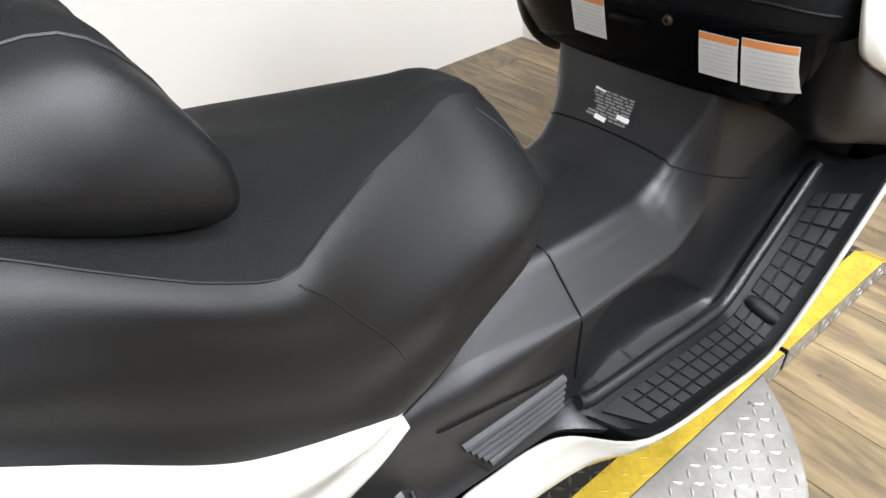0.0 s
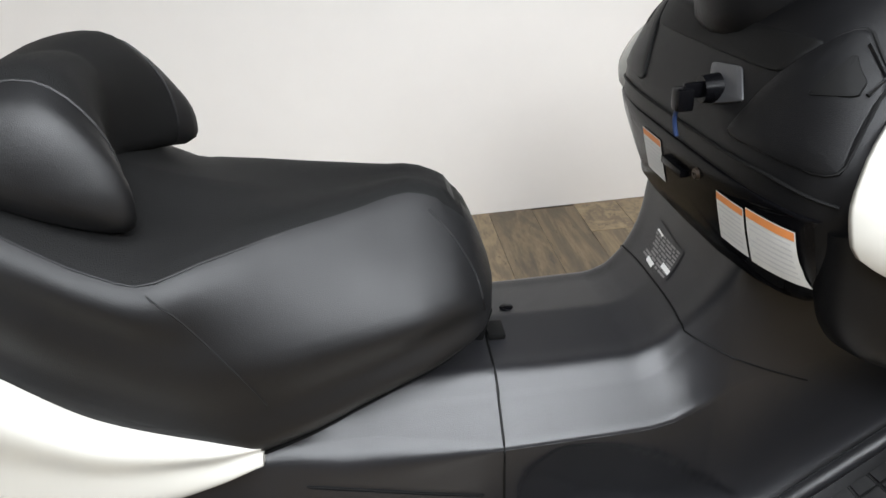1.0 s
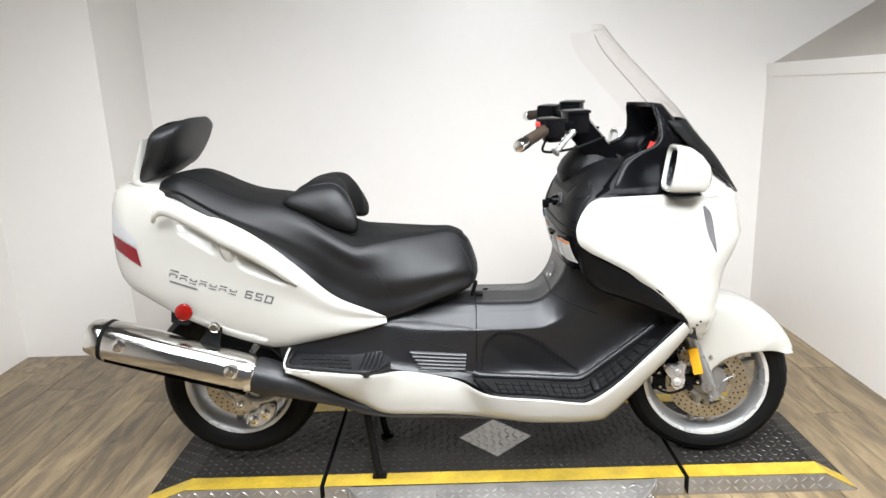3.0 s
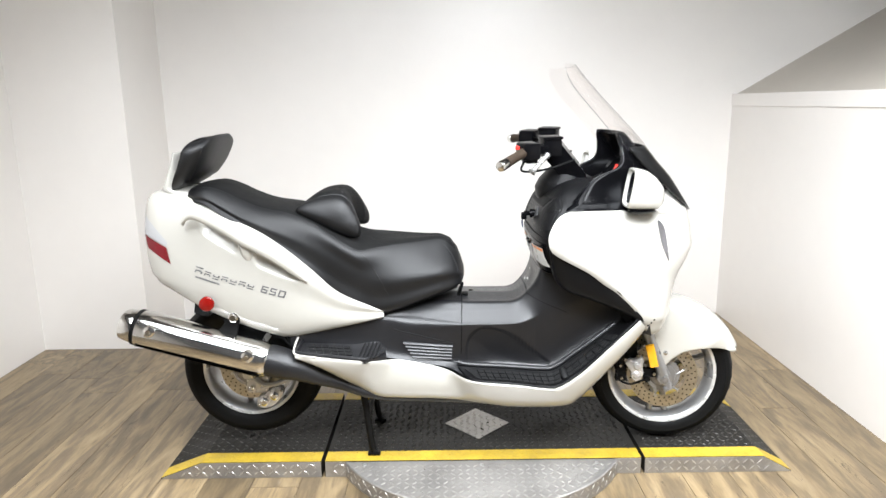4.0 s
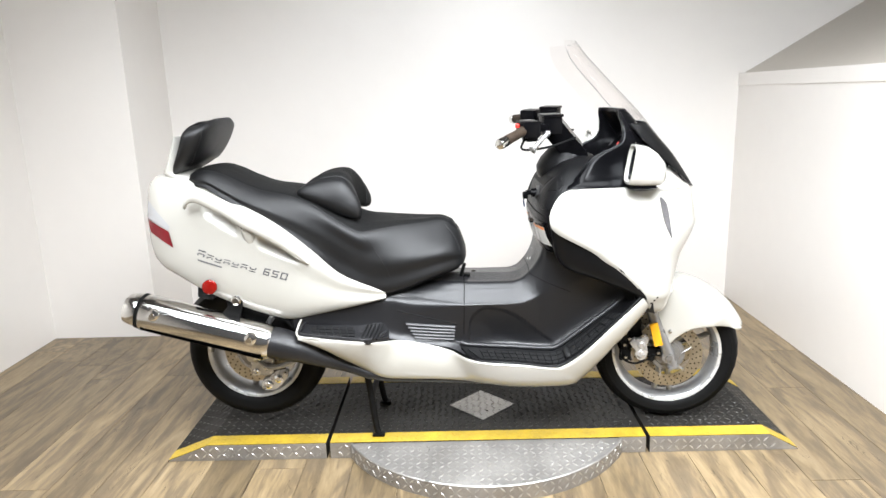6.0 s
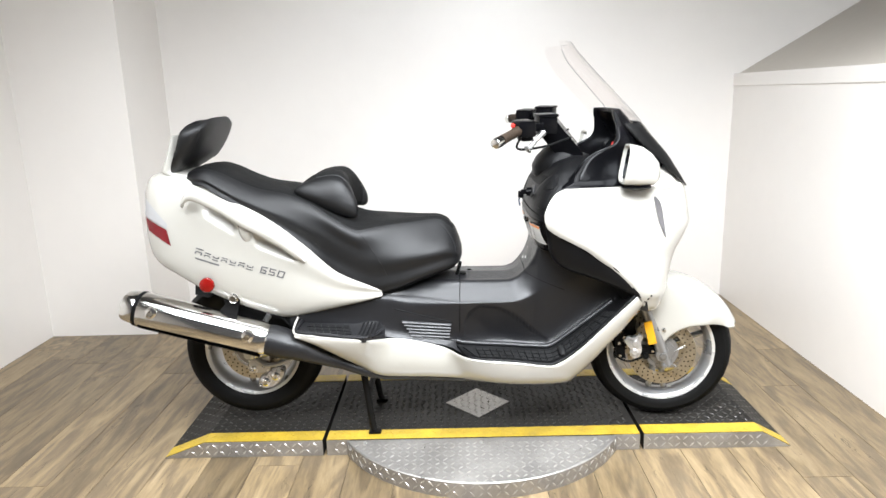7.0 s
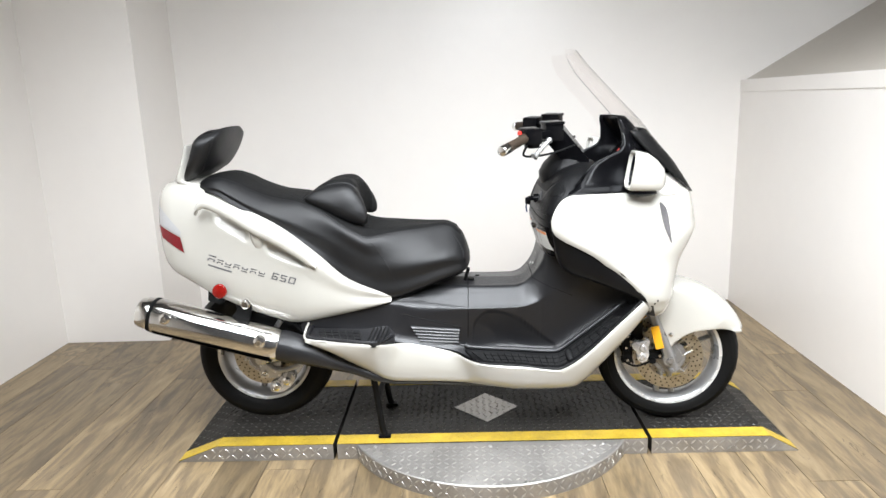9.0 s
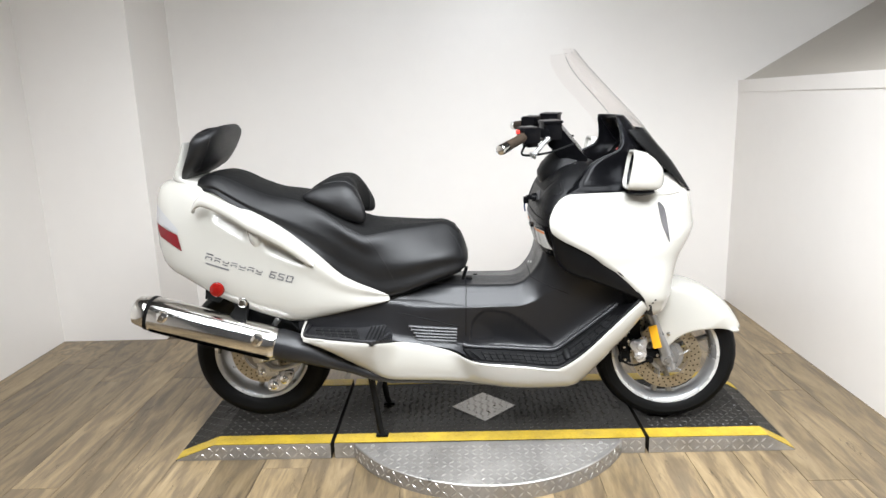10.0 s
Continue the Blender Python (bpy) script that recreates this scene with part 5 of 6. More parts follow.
# mirrors
for sgn in (-1, 1):
    mr = []
    for x, hy, hz, zs in ((0.012, 0.05, 0.055, 0.0), (0.0, 0.054, 0.06, 0.0), (0.001, 0.061, 0.066, 0.0), (0.008, 0.064, 0.068, 0.0), (0.045, 0.063, 0.066, 0.0), (0.08, 0.055, 0.056, -0.006), (0.112, 0.04, 0.04, -0.016), (0.13, 0.016, 0.016, -0.026)):
        mr.append([(x, hy * math.copysign(abs(math.cos(a)) ** 0.5, math.cos(a)) + 0.2 * x, zs + hz * math.copysign(abs(math.sin(a)) ** 0.5, math.sin(a))) for a in np.linspace(0, 2 * math.pi, 36, endpoint=False)])
    mm = Matrix.Translation((0.58, -0.262, 1.09) if sgn < 0 else (0.54, 0.275, 1.11)) @ Matrix.Rotation(sgn * radians(3), 4, "Z") @ Matrix.Rotation(radians(10), 4, "Y")
    mh = part("mirror", moved(loft(mr), mm), WHITE, scooter, "white fairing-mounted mirror housing", sharp=50)
    shape = lambda k: [(k * 0.05 * math.copysign(abs(math.cos(a)) ** 0.5, math.cos(a)), k * 0.055 * math.copysign(abs(math.sin(a)) ** 0.5, math.sin(a))) for a in np.linspace(0, 2 * math.pi, 28, endpoint=False)]
    part("mirror_rim", moved(slab(shape(0.94), -0.002, "x", 0), mm @ Matrix.Translation((0.011, 0, 0))), GLOSSB, mh, "dark rim round the glass")
    part("mirror_glass", moved(slab(shape(0.9), -0.002, "x", 0), mm @ Matrix.Translation((0.0085, 0, 0))), MIRROR, mh, "recessed mirror glass")
    part("mirror_arm", loft([[(x + 0.05 * math.cos(a), sgn * y, z + h * math.sin(a)) for a in np.linspace(0, 2 * math.pi, 14, endpoint=False)] for x, y, z, h in ((0.61, 0.17, 1.006, 0.012), (0.625, 0.215, 1.008, 0.014), (0.625, 0.25, 1.01, 0.014), (0.62, 0.282, 1.012, 0.011), (0.615, 0.298, 1.014, 0.004))]), GLOSSB, mh, "black mirror foot")

# handlebar, turned a little to the right
STEER = radians(-7)
PIV = Matrix.Translation((-0.03, 0, 0.004)) @ Matrix.Translation((0.42, 0, 1.15)) @ Matrix.Rotation(radians(-9), 4, Vector((-0.42, 0, 0.906))) @ Matrix.Translation((-0.42, 0, -1.15))
hb = lambda g: moved(g, PIV)
bar = part("handlebar", hb(tube(smooth_line([(0.235, -0.345, 1.196), (0.285, -0.25, 1.215), (0.345, -0.13, 1.225), (0.375, -0.06, 1.2), (0.38, 0, 1.19), (0.375, 0.06, 1.2), (0.345, 0.13, 1.225), (0.285, 0.25, 1.215), (0.235, 0.345, 1.196)], 5), 0.0125, 10)), GLOSSB, scooter, "black handlebar with rubber grips and levers")
for s in (-1, 1):
    d = np.array((-0.05, s * 0.1, -0.017))
    d /= np.linalg.norm(d)
    a = np.array((0.262, s * 0.292, 1.207))
    P = lambda t, off=(0, 0, 0): a + d * t + np.array(off)
    part("grip", hb(tube([P(t) for t in np.linspace(-0.065, 0.055, 12)], [0.019, 0.0175] + [0.0165] * 8 + [0.0175, 0.018], 14)), GRIPM, bar, "worn brownish rubber grip")
    part("bar_end", hb(tube([P(t) for t in (0.056, 0.06, 0.088, 0.096, 0.099)], [0.014, 0.0185, 0.0185, 0.016, 0.006], 18)), CHROME, bar, "chrome bar end weight")
    part("switch_housing", hb(moved(joined(box(-0.032, 0.032, -0.04, 0.036, -0.03, 0.028, 0.01), box(-0.036, -0.02, -0.026, 0.02, -0.018, 0.02, 0.005), box(-0.012, 0.03, -0.02, 0.03, -0.044, -0.026, 0.006)), Matrix.Translation(P(-0.1)) @ Matrix.Rotation(s * radians(-26), 4, "Z"))), GLOSSB, bar, "black switch housing")
    part("switch", hb(moved(box(-0.008, 0.008, -0.01, 0.01, -0.006, 0.006, 0.002), Matrix.Translation(P(-0.085, (-0.028, 0, 0.014))))), REDT if s < 0 else ORANGE, bar, "coloured handlebar switch")
    part("fluid_reservoir", hb(moved(joined(box(-0.033, 0.033, -0.03, 0.03, -0.04, 0.018, 0.005), box(-0.036, 0.036, -0.033, 0.033, 0.018, 0.028, 0.003)), Matrix.Translation(P(-0.16, (0.05, 0, 0.006))) @ Matrix.Rotation(s * radians(-20), 4, "Z"))), GLOSSB, bar, "black brake fluid reservoir")
    part("lever", hb(tube(smooth_line([P(-0.145, (0.045, 0, -0.022)), P(-0.12, (0.056, 0, -0.024)), P(-0.095, (0.05, 0, -0.036)), P(-0.072, (0.038, 0, -0.056)), P(-0.06, (0.03, 0, -0.066))], 5), [0.012] * 6 + [0.0085] * 11 + [0.01, 0.013, 0.015, 0.008], 10)), LEVER, bar, "silver alloy lever")
    part("lever_bracket", hb(moved(box(-0.018, 0.028, -0.016, 0.016, -0.016, 0.014, 0.005), Matrix.Translation(P(-0.135, (0.03, 0, -0.004))))), GLOSSB, bar)
    part("cable", hb(tube(smooth_line([P(-0.09, (-0.005, 0, -0.028)), P(-0.06, (0.0, 0, -0.06)), P(-0.12, (0.06, 0, -0.07)), P(-0.2, (0.12, 0, -0.06))], 6), 0.004, 8)), RUBBER, bar, "black cable")
part("bar_cover", hb(loft([[(x, -w, z), (x + 0.07, -w, z + 0.035), (x + 0.07, w, z + 0.035), (x, w, z)] for x, w, z in ((0.34, 0.09, 1.21), (0.385, 0.09, 1.155), (0.43, 0.085, 1.1), (0.46, 0.075, 1.05))])), GLOSSB, bar, "black steering cover")
part("bar_clamp", hb(box(0.34, 0.4, -0.11, 0.11, 1.185, 1.24, 0.012)), GLOSSB, bar)
part("stem_boot", loft([ring_back(z, xr, w, xf, 2.4, 24) for z, xr, w, xf in ((1.0, 0.37, 0.03, 0.5), (1.004, 0.338, 0.056, 0.5), (1.014, 0.316, 0.076, 0.5), (1.034, 0.302, 0.094, 0.5), (1.065, 0.3, 0.104, 0.5), (1.095, 0.316, 0.1, 0.49), (1.12, 0.34, 0.085, 0.47), (1.142, 0.364, 0.065, 0.45), (1.165, 0.385, 0.048, 0.44))]), SHIELDP, bar, "black steering boot")

# wheels
TR = 0.274


def wheel(name, cx, cz, width, rim_r, steer, label):
    m = Matrix.Translation((cx, 0, cz)) @ Matrix.Rotation(steer, 4, "Z")
    hwid = width / 2
    ty = [(rim_r - 0.006, -hwid * 0.72), (rim_r + 0.012, -hwid * 0.92), (rim_r + 0.035, -hwid), (TR - 0.04, -hwid * 0.98), (TR - 0.018, -hwid * 0.8), (TR - 0.005, -hwid * 0.42), (TR, 0)]
    ty = ty + [(r, -a) for r, a in reversed(ty[:-1])]
    w_ = part(name, moved(spun([(p[0], p[1]) for p in [(rim_r + 0.007, -hwid * 0.74), (rim_r + 0.009, -hwid * 0.8), (rim_r - 0.004, -hwid * 0.8), (rim_r - 0.016, -hwid * 0.68), (rim_r - 0.026, -hwid * 0.3), (rim_r - 0.028, 0), (rim_r - 0.026, hwid * 0.3), (rim_r - 0.016, hwid * 0.68), (rim_r - 0.004, hwid * 0.8), (rim_r + 0.009, hwid * 0.8), (rim_r + 0.007, hwid * 0.74), (rim_r - 0.006, hwid * 0.6), (rim_r - 0.006, -hwid * 0.6)]], 72, closed=True), m), SILVERP, scooter, label)
    part("tyre", moved(spun([tuple(p) for p in smooth_line(ty, 3)], 72), m), RUBBER, w_, "black road tyre")
    for i in range(36):
        a = 2 * math.pi * i / 36
        for sg in (-1, 1):
            pts = []
            for t in np.linspace(0, 1, 5):
                aa, yy = a + sg * 0.1 * t + (0.05 if sg > 0 else 0), sg * hwid * (0.1 + 0.78 * t)
                rr_ = float(pchip([0, 0.42, 0.8, 0.98], [TR, TR - 0.005, TR - 0.018, TR - 0.04])(abs(yy) / hwid)) - 0.0002
                pts.append((rr_ * math.cos(aa), yy, rr_ * math.sin(aa)))
            if i == 0 and sg == -1:
                gv = []
            gv.append(tube(pts, 0.0015, 4))
    part("tread_groove", moved(joined(*gv), m), DARKP, w_)["kind"] = "stuff"
    part("rim_barrel", moved(spun([(rim_r - 0.0105, -hwid * 0.76), (rim_r - 0.019, -hwid * 0.66), (rim_r - 0.0275, -hwid * 0.3), (rim_r - 0.0295, 0), (rim_r - 0.0275, hwid * 0.3), (rim_r - 0.0175, hwid * 0.66)], 72), m), BARREL, w_, "dull inner face of the rim")
    part("hub", moved(spun([(0.0005, -0.055), (0.04, -0.055), (0.052, -0.04), (0.056, 0.0), (0.052, 0.04), (0.04, 0.055), (0.0005, 0.055)], 28), m), SILVERP, w_)
    for i in range(3):
        for dlt in (-0.17, 0.17):
            a = 2 * math.pi * i / 3 + 0.5
            pts = [(r * math.cos(a + dlt * k), 0.0, r * math.sin(a + dlt * k)) for r, k in ((0.03, 1.6), (0.09, 1.1), (rim_r - 0.02, 1.0))]
            part("spoke", moved(tube(smooth_line(pts, 4), [0.016] * 4 + [0.012] * 5, 8), m), BARREL, w_)
    return w_, m


def brake(parent, m, y, ro, ri, holes=30):
    v, f = spun([(ri, y - 0.0022), (ro, y - 0.0022), (ro, y + 0.0022), (ri, y + 0.0022)], 72, closed=True)
    d = part("brake_disc", moved((v, f), m), STEEL, parent, "drilled brake disc")
    dots = []
    for k, rr_ in enumerate((ri + (ro - ri) * 0.22, ri + (ro - ri) * 0.52, ri + (ro - ri) * 0.82)):
        for i in range(holes):
            a = 2 * math.pi * (i + k * 0.33) / holes
            dots.append(spun([(0.0001, y - 0.0026), (0.0032, y - 0.0026)], 8, "y", (rr_ * math.cos(a), 0, rr_ * math.sin(a))))
    part("disc_hole", moved(joined(*dots), m), DARKP, d, "", False)["kind"] = "stuff"
    part("disc_carrier", moved(spun([(0.02, y - 0.008), (0.046, y - 0.008), (0.05, y - 0.003), (0.064, y - 0.003), (0.066, y), (0.064, y + 0.003), (0.02, y + 0.004)], 36), m), FORKM, d, "alloy disc carrier")
    for i in range(6):
        a = 2 * math.pi * i / 6
        pts = [(r * math.cos(a + k), y, r * math.sin(a + k)) for r, k in ((0.045, 0), (ri + 0.004, 0.25))]
        part("disc_arm", moved(tube(pts, 0.0045, 6), m), FORKM, d)
        part("rivet", moved(spun([(0.0005, y - 0.006), (0.006, y - 0.006), (0.007, y)], 10, "y", ((ri + 0.004) * math.cos(a + 0.25), 0, (ri + 0.004) * math.sin(a + 0.25))), m), ALLOY, d)


fw_, fm = wheel("front_wheel", FWX, FWZ, 0.12, 0.204, STEER, "silver cast front wheel with twin discs")
brake(fw_, fm, -0.066, 0.13, 0.085)
brake(fw_, fm, 0.066, 0.13, 0.085)
rw_, rm_ = wheel("rear_wheel", RWX, RWZ, 0.155, 0.187, 0, "silver cast rear wheel")
brake(rw_, rm_, -0.06, 0.12, 0.075, 26)

# fork, caliper, fender
for s in (-1, 1):
    leg = part("fork_leg", moved(tube([(0.018, s * 0.092, -0.045), (0.0, s * 0.092, 0.005), (-0.037, s * 0.092, 0.1), (-0.12, s * 0.092, 0.31)], [0.02, 0.023, 0.0195, 0.019], 16), fm), FORKM, scooter, "grey fork leg")
    part("axle_clamp", moved(joined(spun([(0.0005, s * 0.075), (0.027, s * 0.075), (0.027, s * 0.108), (0.0005, s * 0.112)], 20), spun([(0.0005, s * 0.112), (0.012, s * 0.112), (0.012, s * 0.12), (0.0005, s * 0.12)], 6), spun([(0.0005, s * 0.122), (0.007, s * 0.122), (0.009, s * 0.112), (0.009, s * 0.09)], 12, "y", (0.004, 0, -0.04))), fm), FORKM, leg, "axle clamp with bolts")
    lobes = [(-0.088, 0.094), (-0.076, 0.08), (-0.082, 0.058), (-0.078, 0.03), (-0.088, 0.004), (-0.108, -0.004), (-0.124, 0.012), (-0.126, 0.036), (-0.138, 0.05), (-0.146, 0.068), (-0.132, 0.084), (-0.112, 0.08)]
    cal = part("brake_caliper", moved(moved(slab([tuple(p) for p in smooth_line(lobes, 3, True)], s * 0.03, "y", 0.007), Matrix.Translation((0.0, s * 0.078, -0.012))), fm), CALM, leg, "silver two-piston brake caliper")
    for bx_, bz_, br_ in ((-0.106, 0.01, 0.016), (-0.104, 0.045, 0.015)):
        part("piston_cap", moved(spun([(0.0005, s * 0.113), (br_ * 0.6, s * 0.113), (br_ * 0.8, s * 0.1105), (br_, s * 0.108), (br_, s * 0.1)], 20, "y", (bx_, 0, bz_)), fm), CALM, cal)
    part("caliper_bridge", moved(joined(box(-0.178, -0.15, s * 0.05, s * 0.1, 0.03, 0.1, 0.008), box(-0.1, -0.02, s * 0.08, s * 0.094, 0.0, 0.03, 0.005), box(-0.175, -0.14, s * 0.06, s * 0.09, -0.02, 0.03, 0.006)), fm), DARKP, cal, "black caliper bracket")
    for bx_, bz_ in ((-0.162, 0.092), (-0.165, 0.045), (-0.1, 0.084), (-0.148, 0.07), (-0.16, -0.005), (-0.04, 0.015)):
        part("caliper_bolt", moved(joined(spun([(0.0005, s * 0.11), (0.0055, s * 0.11), (0.0075, s * 0.104), (0.0075, s * 0.08)], 10, "y", (bx_, 0, bz_)), spun([(0.0035, s * 0.112), (0.0045, s * 0.11)], 8, "y", (bx_, 0, bz_))), fm), CHROME, cal)
    part("slide_pin_boot", moved(spun([(0.0005, s * 0.112), (0.011, s * 0.112), (0.013, s * 0.1), (0.01, s * 0.094), (0.013, s * 0.088), (0.01, s * 0.08)], 16, "y", (-0.065, 0, -0.005)), fm), RUBBER, cal)
    part("brake_hose", moved(tube(smooth_line([(-0.13, s * 0.095, 0.08), (-0.165, s * 0.1, 0.05), (-0.18, s * 0.1, 0.0), (-0.13, s * 0.1, -0.03), (-0.07, s * 0.098, -0.01)], 6), 0.0045, 8), fm), RUBBER, leg, "black brake hose")
    part("side_reflector", moved(moved(box(-0.016, 0.016, -0.006, 0.006, -0.045, 0.045, 0.004), Matrix.Translation((-0.054, s * 0.127, 0.096)) @ Matrix.Rotation(radians(-14), 4, "Y")), fm), AMBER, leg, "amber fork reflector")
part("fork_shroud", moved(joined(box(-0.2, -0.1, -0.074, -0.068, 0.06, 0.22, 0.003), box(-0.2, -0.1, 0.068, 0.074, 0.06, 0.22, 0.003), box(-0.16, -0.07, -0.07, 0.07, 0.2, 0.32, 0.02), box(-0.17, -0.1, -0.08, 0.08, 0.08, 0.25, 0.02)), fm), DARKP, scooter, "dark splash guard behind the fork")

fl_a = pchip([22, 26, 31, 40, 54, 72, 90, 100, 112, 124], [0.27, 0.256, 0.232, 0.184, 0.13, 0.074, 0.045, 0.08, 0.18, 0.262])
rows = []
for a in np.linspace(22.5, 128, 58):
    ca, sa = math.cos(radians(a)), math.sin(radians(a))
    rl = fl_a(min(a, 124)) + (0.01 if a > 124 else 0)
    crown = 0.305 - 0.004 * math.sin(radians((a - 14) * 1.6))
    wmax = 0.1 * min(1, 0.72 + (a - 14) / 90)
    half = [(0, crown), (wmax * 0.45, crown - 0.004), (wmax * 0.8, crown - 0.018), (wmax * 0.97, crown - 0.045 if crown - 0.045 > rl else (crown + rl) / 2), (wmax, rl + 0.25 * max(0, crown - 0.05 - rl)), (wmax * 0.98, rl)]
    h = smooth_line(half, 3)
    rows.append([(r * ca, -y, r * sa) for y, r in reversed(h)] + [(r * ca, y, r * sa) for y, r in h[1:]])
fender = thicken(part("front_fender", moved(loft(rows, False, False), fm), WHITE, scooter, "pearl white front fender", sharp=60), 0.004, -1)
for s in (-1, 1):
    part("fender_bolt", moved(spun([(0.0005, s * 0.108), (0.007, s * 0.106), (0.009, s * 0.098)], 14, "y", (0.0, 0, 0.1)), fm), ALLOY, fender)

# silencer
A0, A1 = np.array((-1.15, -0.193, 0.6)), np.array((-0.684, -0.222, 0.482))
ax = (A1 - A0) / np.linalg.norm(A1 - A0)
upv = np.array((-ax[2], 0, ax[0]))


def oval(c, ry, rz, n=32, e=0.85):
    return [c + np.array((0, 1, 0)) * ry * math.copysign(abs(math.cos(a)) ** e, math.cos(a)) + upv * rz * math.copysign(abs(math.sin(a)) ** e, math.sin(a)) for a in np.linspace(0, 2 * math.pi, n, endpoint=False)]


L = float(np.linalg.norm(A1 - A0))
sil = part("silencer", loft([oval(A0 + ax * d, ry, rz) for d, ry, rz in ((0.0, 0.062, 0.055), (0.004, 0.068, 0.06), (0.03, 0.07, 0.062), (L - 0.03, 0.066, 0.058), (L - 0.006, 0.062, 0.054), (L, 0.058, 0.05))]), CHROME, scooter, "chrome silencer with black pipe", sharp=40)
part("end_cap", loft([oval(A0 + ax * d, ry, rz) for d, ry, rz in ((0.002, 0.06, 0.053), (-0.012, 0.065, 0.057), (-0.045, 0.061, 0.053), (-0.058, 0.057, 0.049), (-0.062, 0.05, 0.042), (-0.058, 0.032, 0.028), (-0.03, 0.028, 0.024))]), CHROME, sil, "chrome end cap")
part("gasket_ring", loft([oval(A0 + ax * d, ry, rz) for d, ry, rz in ((-0.012, 0.062, 0.054), (-0.01, 0.069, 0.061), (0.002, 0.07, 0.0615), (0.004, 0.062, 0.054))]), RUBBER, sil)
part("heat_shield_strip", loft([[A0 + ax * d + np.array((0, -0.04, 0)) - upv * 0.056, A0 + ax * d + np.array((0, -0.06, 0)) - upv * 0.046, A0 + ax * d + np.array((0, -0.02, 0)) - upv * 0.066, A0 + ax * d + np.array((0, 0.02, 0)) - upv * 0.064] for d in (0.01, L - 0.02)]), DARKP, sil)
for d, k in ((0.06, 0.35), (L - 0.065, 0.35)):
    c = A0 + ax * d + np.array((0, -0.066, 0)) + upv * 0.055 * k
    part("shield_bolt", joined(spun([(0.0005, -0.01), (0.007, -0.01), (0.0095, -0.004), (0.012, -0.007), (0.021, -0.003), (0.024, 0.01)], 20, "y", c)), CHROME, sil, "chrome bolt and washer")
cone = [(A1 - ax * 0.01, 0.058, 0.052), (A1 + ax * 0.012, 0.061, 0.056), (A1 + ax * 0.05, 0.06, 0.055), (A1 + ax * 0.12, 0.05, 0.046), (np.array((-0.5, -0.213, 0.412)), 0.032, 0.032), (np.array((-0.42, -0.2, 0.376)), 0.022, 0.022), (np.array((-0.34, -0.194, 0.34)), 0.019, 0.019), (np.array((-0.27, -0.172, 0.316)), 0.019, 0.018), (np.array((-0.15, -0.16, 0.306)), 0.018, 0.017), (np.array((0.05, -0.162, 0.298)), 0.019, 0.018), (np.array((0.25, -0.17, 0.29)), 0.021, 0.019), (np.array((0.36, -0.17, 0.3)), 0.02, 0.02)]
part("header_pipe", loft([oval(c, a, b, 28, 1.0) for c, a, b in cone]), PIPEM, sil, "matt black pipe and tapered shroud")
part("silencer_bracket", joined(slab([(-0.87, 0.58), (-0.8, 0.565), (-0.785, 0.63), (-0.8, 0.65), (-0.815, 0.65), (-0.83, 0.625)], 0.01, "y", 0.002), ), DARKP, sil).location = (0, -0.2, 0)
part("bracket_bolt", spun([(0.0005, -0.016), (0.011, -0.016), (0.014, -0.008), (0.018, -0.006), (0.018, 0.0)], 20, "y", (-0.807, -0.2, 0.635)), CHROME, sil, "chrome bracket bolt")

# under the tail: inner fender, swing arm, shock, stand
hug = []
for a in np.linspace(20, 150, 30):
    ca, sa = math.cos(radians(a)), math.sin(radians(a))
    hug.append([(RWX + r * ca, y, RWZ + r * sa) for y, r in ((-0.085, 0.2), (-0.09, 0.28), (-0.06, 0.298), (0.06, 0.298), (0.09, 0.28), (0.085, 0.2))])
thicken(part("rear_inner_fender", loft(hug, False, False), DARKP, scooter, "dark rear inner fender"), 0.004)
for s in (-1, 1):
    part("swing_arm", tube(smooth_line([(RWX, s * 0.1, RWZ), (-0.68, s * 0.105, 0.41), (-0.5, s * 0.11, 0.45), (-0.3, s * 0.1, 0.44)], 5), 0.028, 12), ALLOY if s < 0 else DARKP, scooter, "alloy swing arm")
rc = Matrix.Translation((RWX, 0, RWZ))
rear_cal = part("rear_caliper", moved(joined(moved(slab([tuple(p) for p in smooth_line([(0.03, -0.135), (0.07, -0.14), (0.11, -0.115), (0.13, -0.08), (0.12, -0.055), (0.09, -0.06), (0.06, -0.085), (0.03, -0.1)], 3, True)], -0.036, "y", 0.008), Matrix.Translation((0, -0.075, 0))), box(-0.012, 0.075, -0.1, -0.08, -0.085, 0.02, 0.008)), rc), CALM, scooter, "silver rear brake caliper")
for bx_, bz_, br_ in ((0.055, -0.115, 0.017), (0.095, -0.092, 0.017), (0.01, -0.06, 0.01), (0.12, -0.07, 0.007), (0.035, -0.128, 0.007), (0.05, -0.05, 0.008)):
    part("caliper_cap", moved(spun([(0.0005, -0.117), (br_ * 0.5, -0.118), (br_ * 0.75, -0.115), (br_, -0.113), (br_, -0.095)], 16, "y", (bx_, 0, bz_)), rc), CHROME, rear_cal)
part("caliper_stay", moved(tube(smooth_line([(0.0, -0.1, 0.0), (0.06, -0.11, -0.045), (0.14, -0.11, -0.03), (0.22, -0.105, 0.02)], 5), 0.01, 10), rc), BARREL, rear_cal)
part("axle_nut", spun([(0.0005, -0.135), (0.014, -0.135), (0.016, -0.11), (0.026, -0.108), (0.026, -0.1)], 6, "y", (RWX, 0, RWZ)), ALLOY, scooter)
part("engine_block", joined(box(-0.62, -0.2, -0.16, 0.16, 0.36, 0.56, 0.03), box(-0.7, -0.5, -0.12, 0.12, 0.44, 0.62, 0.03)), DARKP, scooter, "dark engine and transmission casing")
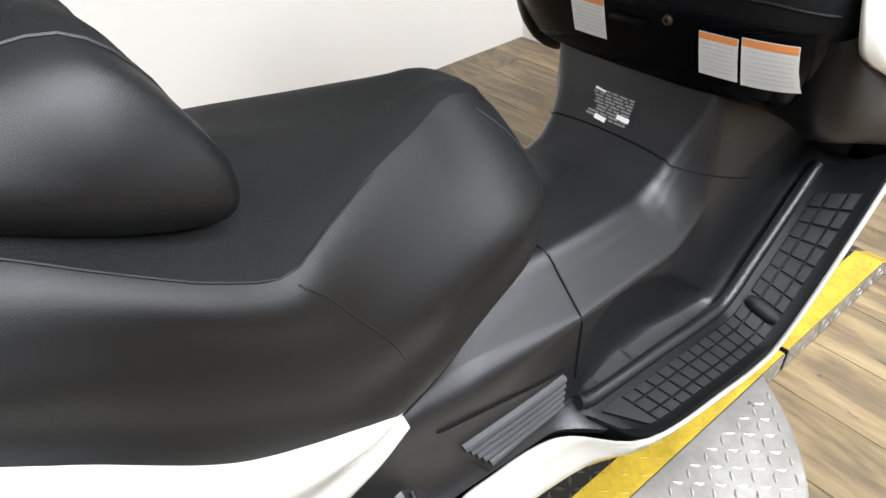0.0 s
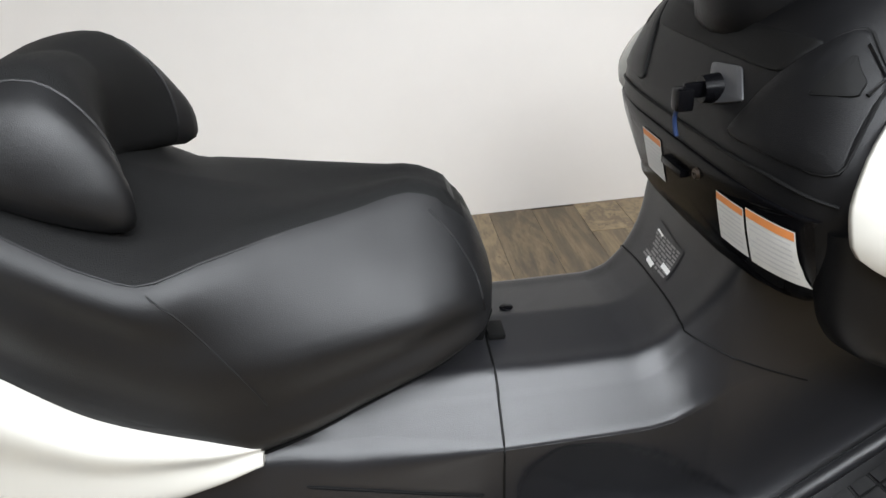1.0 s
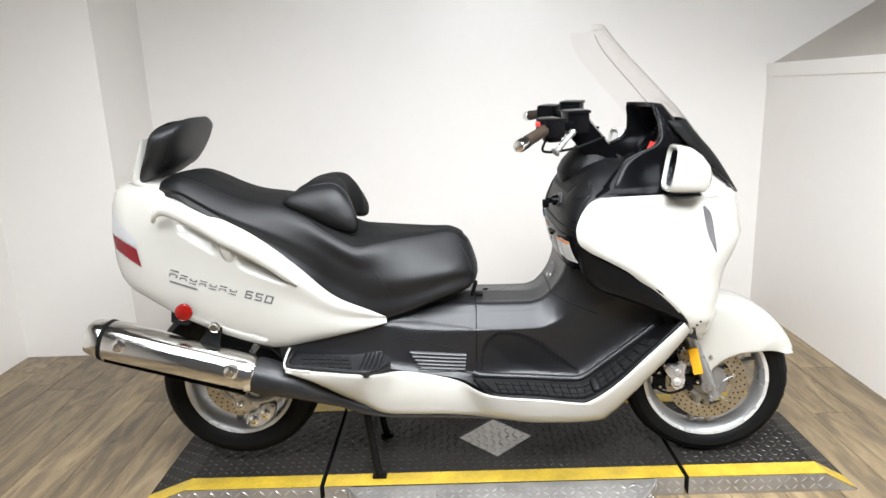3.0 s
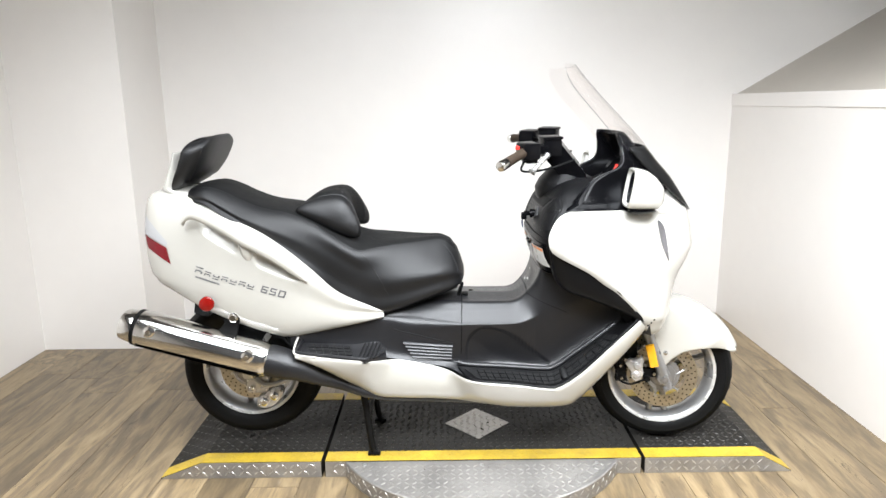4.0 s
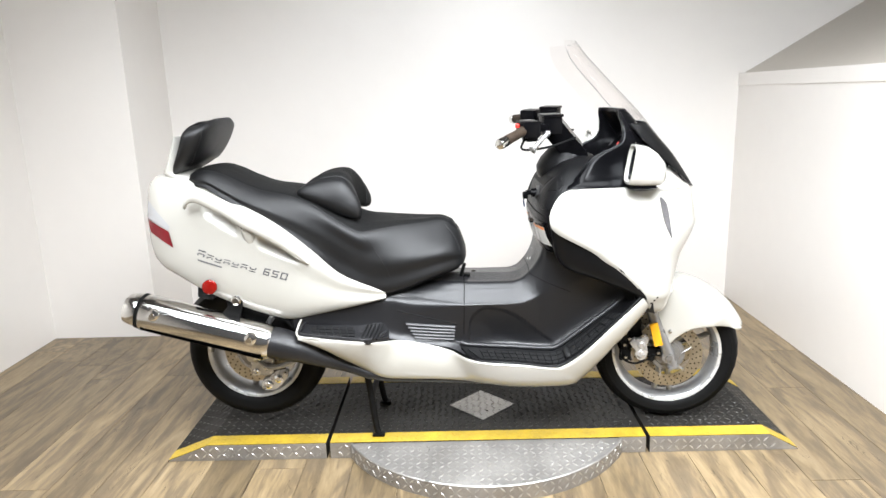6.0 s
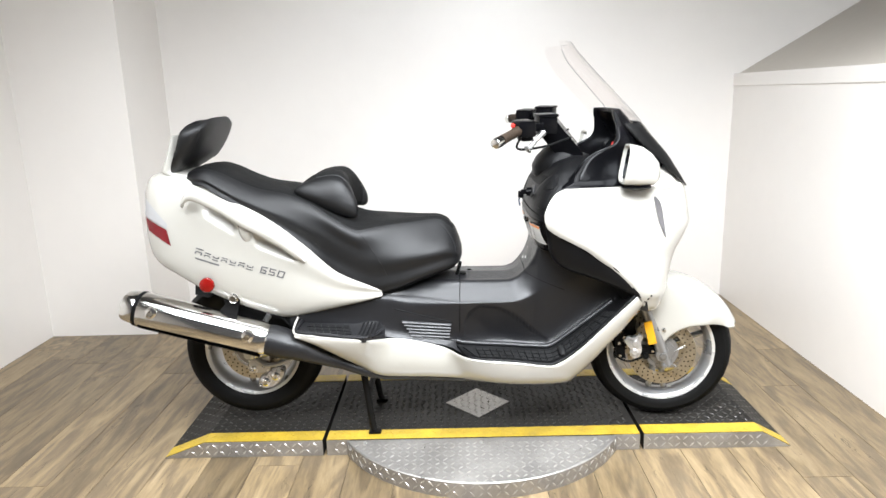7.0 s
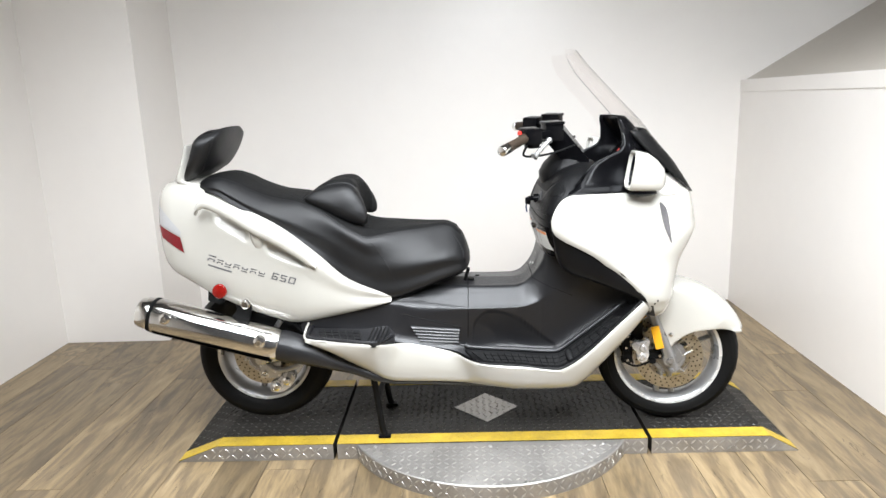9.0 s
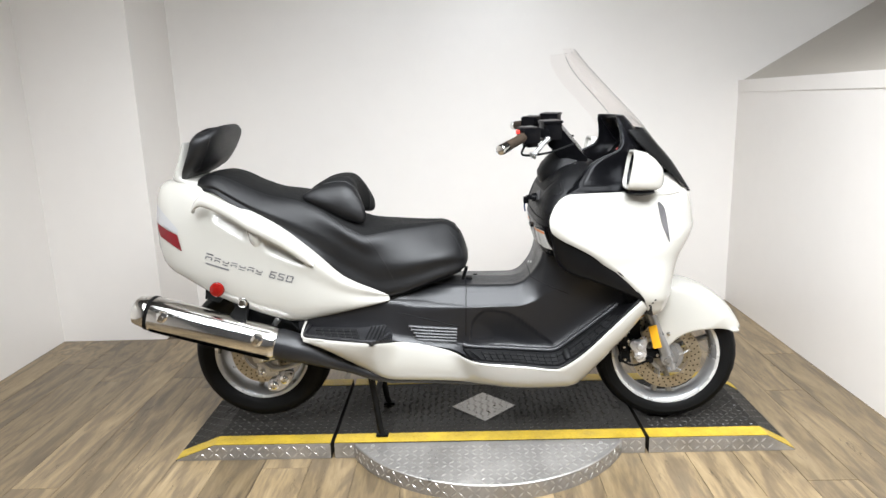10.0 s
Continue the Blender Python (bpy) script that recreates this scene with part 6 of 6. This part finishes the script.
part("under_tail", loft([[(x, -w, z0), (x, -w, z1), (x, w, z1), (x, w, z0)] for x, w, z0, z1 in ((-0.875, 0.1, 0.64, 0.67), (-0.8, 0.13, 0.605, 0.665), (-0.66, 0.15, 0.53, 0.62), (-0.45, 0.16, 0.48, 0.6))]), DARKP, scooter, "dark casing under the tail")
for k, (xa, za) in enumerate(((-0.66, 0.55), (-0.63, 0.53), (-0.6, 0.515))):
    part("hose", tube(smooth_line([(xa, -0.165, za + 0.06), (xa + 0.02, -0.175, za), (xa + 0.08, -0.17, za - 0.06), (xa + 0.14, -0.15, za - 0.07)], 5), 0.007, 8), RUBBER, scooter, "black hose")
part("side_guard", slab([(-0.87, 0.655), (-0.86, 0.545), (-0.68, 0.478), (-0.5, 0.45), (-0.42, 0.59), (-0.62, 0.6)], 0.01, "y", 0.002), DARKP, scooter, "dark guard above the silencer").location = (0, -0.14, 0)
part("shock_absorber", tube([(-0.66, -0.13, 0.6), (-0.78, -0.12, 0.44)], 0.018, 12), BARREL, scooter)
stand = part("centre_stand", joined(tube(smooth_line([(-0.365, -0.12, 0.34), (-0.348, -0.125, 0.22), (-0.332, -0.135, 0.1), (-0.322, -0.14, PH + 0.008)], 5), [0.013] * 12 + [0.012] * 4, 10), tube(smooth_line([(-0.365, 0.12, 0.34), (-0.348, 0.125, 0.22), (-0.332, 0.135, 0.1), (-0.322, 0.14, PH + 0.008)], 5), 0.0125, 10), tube([(-0.346, -0.125, 0.21), (-0.346, 0.125, 0.21)], 0.012, 10)), DARKP, scooter, "black tubular centre stand")
for s in (-1, 1):
    part("stand_foot", box(-0.348, -0.3, s * 0.14 - 0.016, s * 0.14 + 0.016, PH + 0.0022, PH + 0.012, 0.003), DARKP, stand)
part("tail_stay", slab([(-0.955, 0.735), (-0.86, 0.7), (-0.915, 0.62), (-0.968, 0.635)], 0.05, "y", 0.004), DARKP, scooter, "black tail stay").location = (0, -0.15, 0)

# the whole machine at its full size, leaning very slightly away on its stand
LEAN, SIZE = 0.04, 1.018
for ob in scooter.children_recursive:
    ob.location *= SIZE
for me in {o.data for o in scooter.children_recursive if o.type == "MESH"}:
    co = np.empty(len(me.vertices) * 3)
    me.vertices.foreach_get("co", co)
    co = co.reshape(-1, 3)
    co = (co - (0, 0, PH)) * SIZE + (0, 0, PH)
    co[:, 1] += LEAN * (co[:, 2] - 0.62)
    me.vertices.foreach_set("co", co.ravel())
    me.update()

# ---- the floor boards ----
PW, PL = 0.182, 1.22
base_plank = mesh_of("plank", *box(-0.5, 0.5, -0.5, 0.5, -0.004, 0.0), False)
base_plank.materials.append(PLANK)
rng = random.Random(5)
x = XL
while x < 3.4 - 0.01:
    w = min(PW, 3.4 - x)
    y = YB - rng.random() * PL
    edges = [YB]
    while y > YF:
        edges.append(y)
        y -= PL
    edges.append(YF)
    for ya, yb in zip(edges, edges[1:]):
        top = ya if x > XS - 0.01 else min(ya, YS)
        if top - yb < 0.02 or (x > XR + 0.1):
            continue
        p = new("plank", base_plank)
        p.parent = floor
        p.location = (x + w / 2, (top + yb) / 2, 0)
        p.scale = (w - 0.0022, top - yb - 0.0022, 1)
    x += w
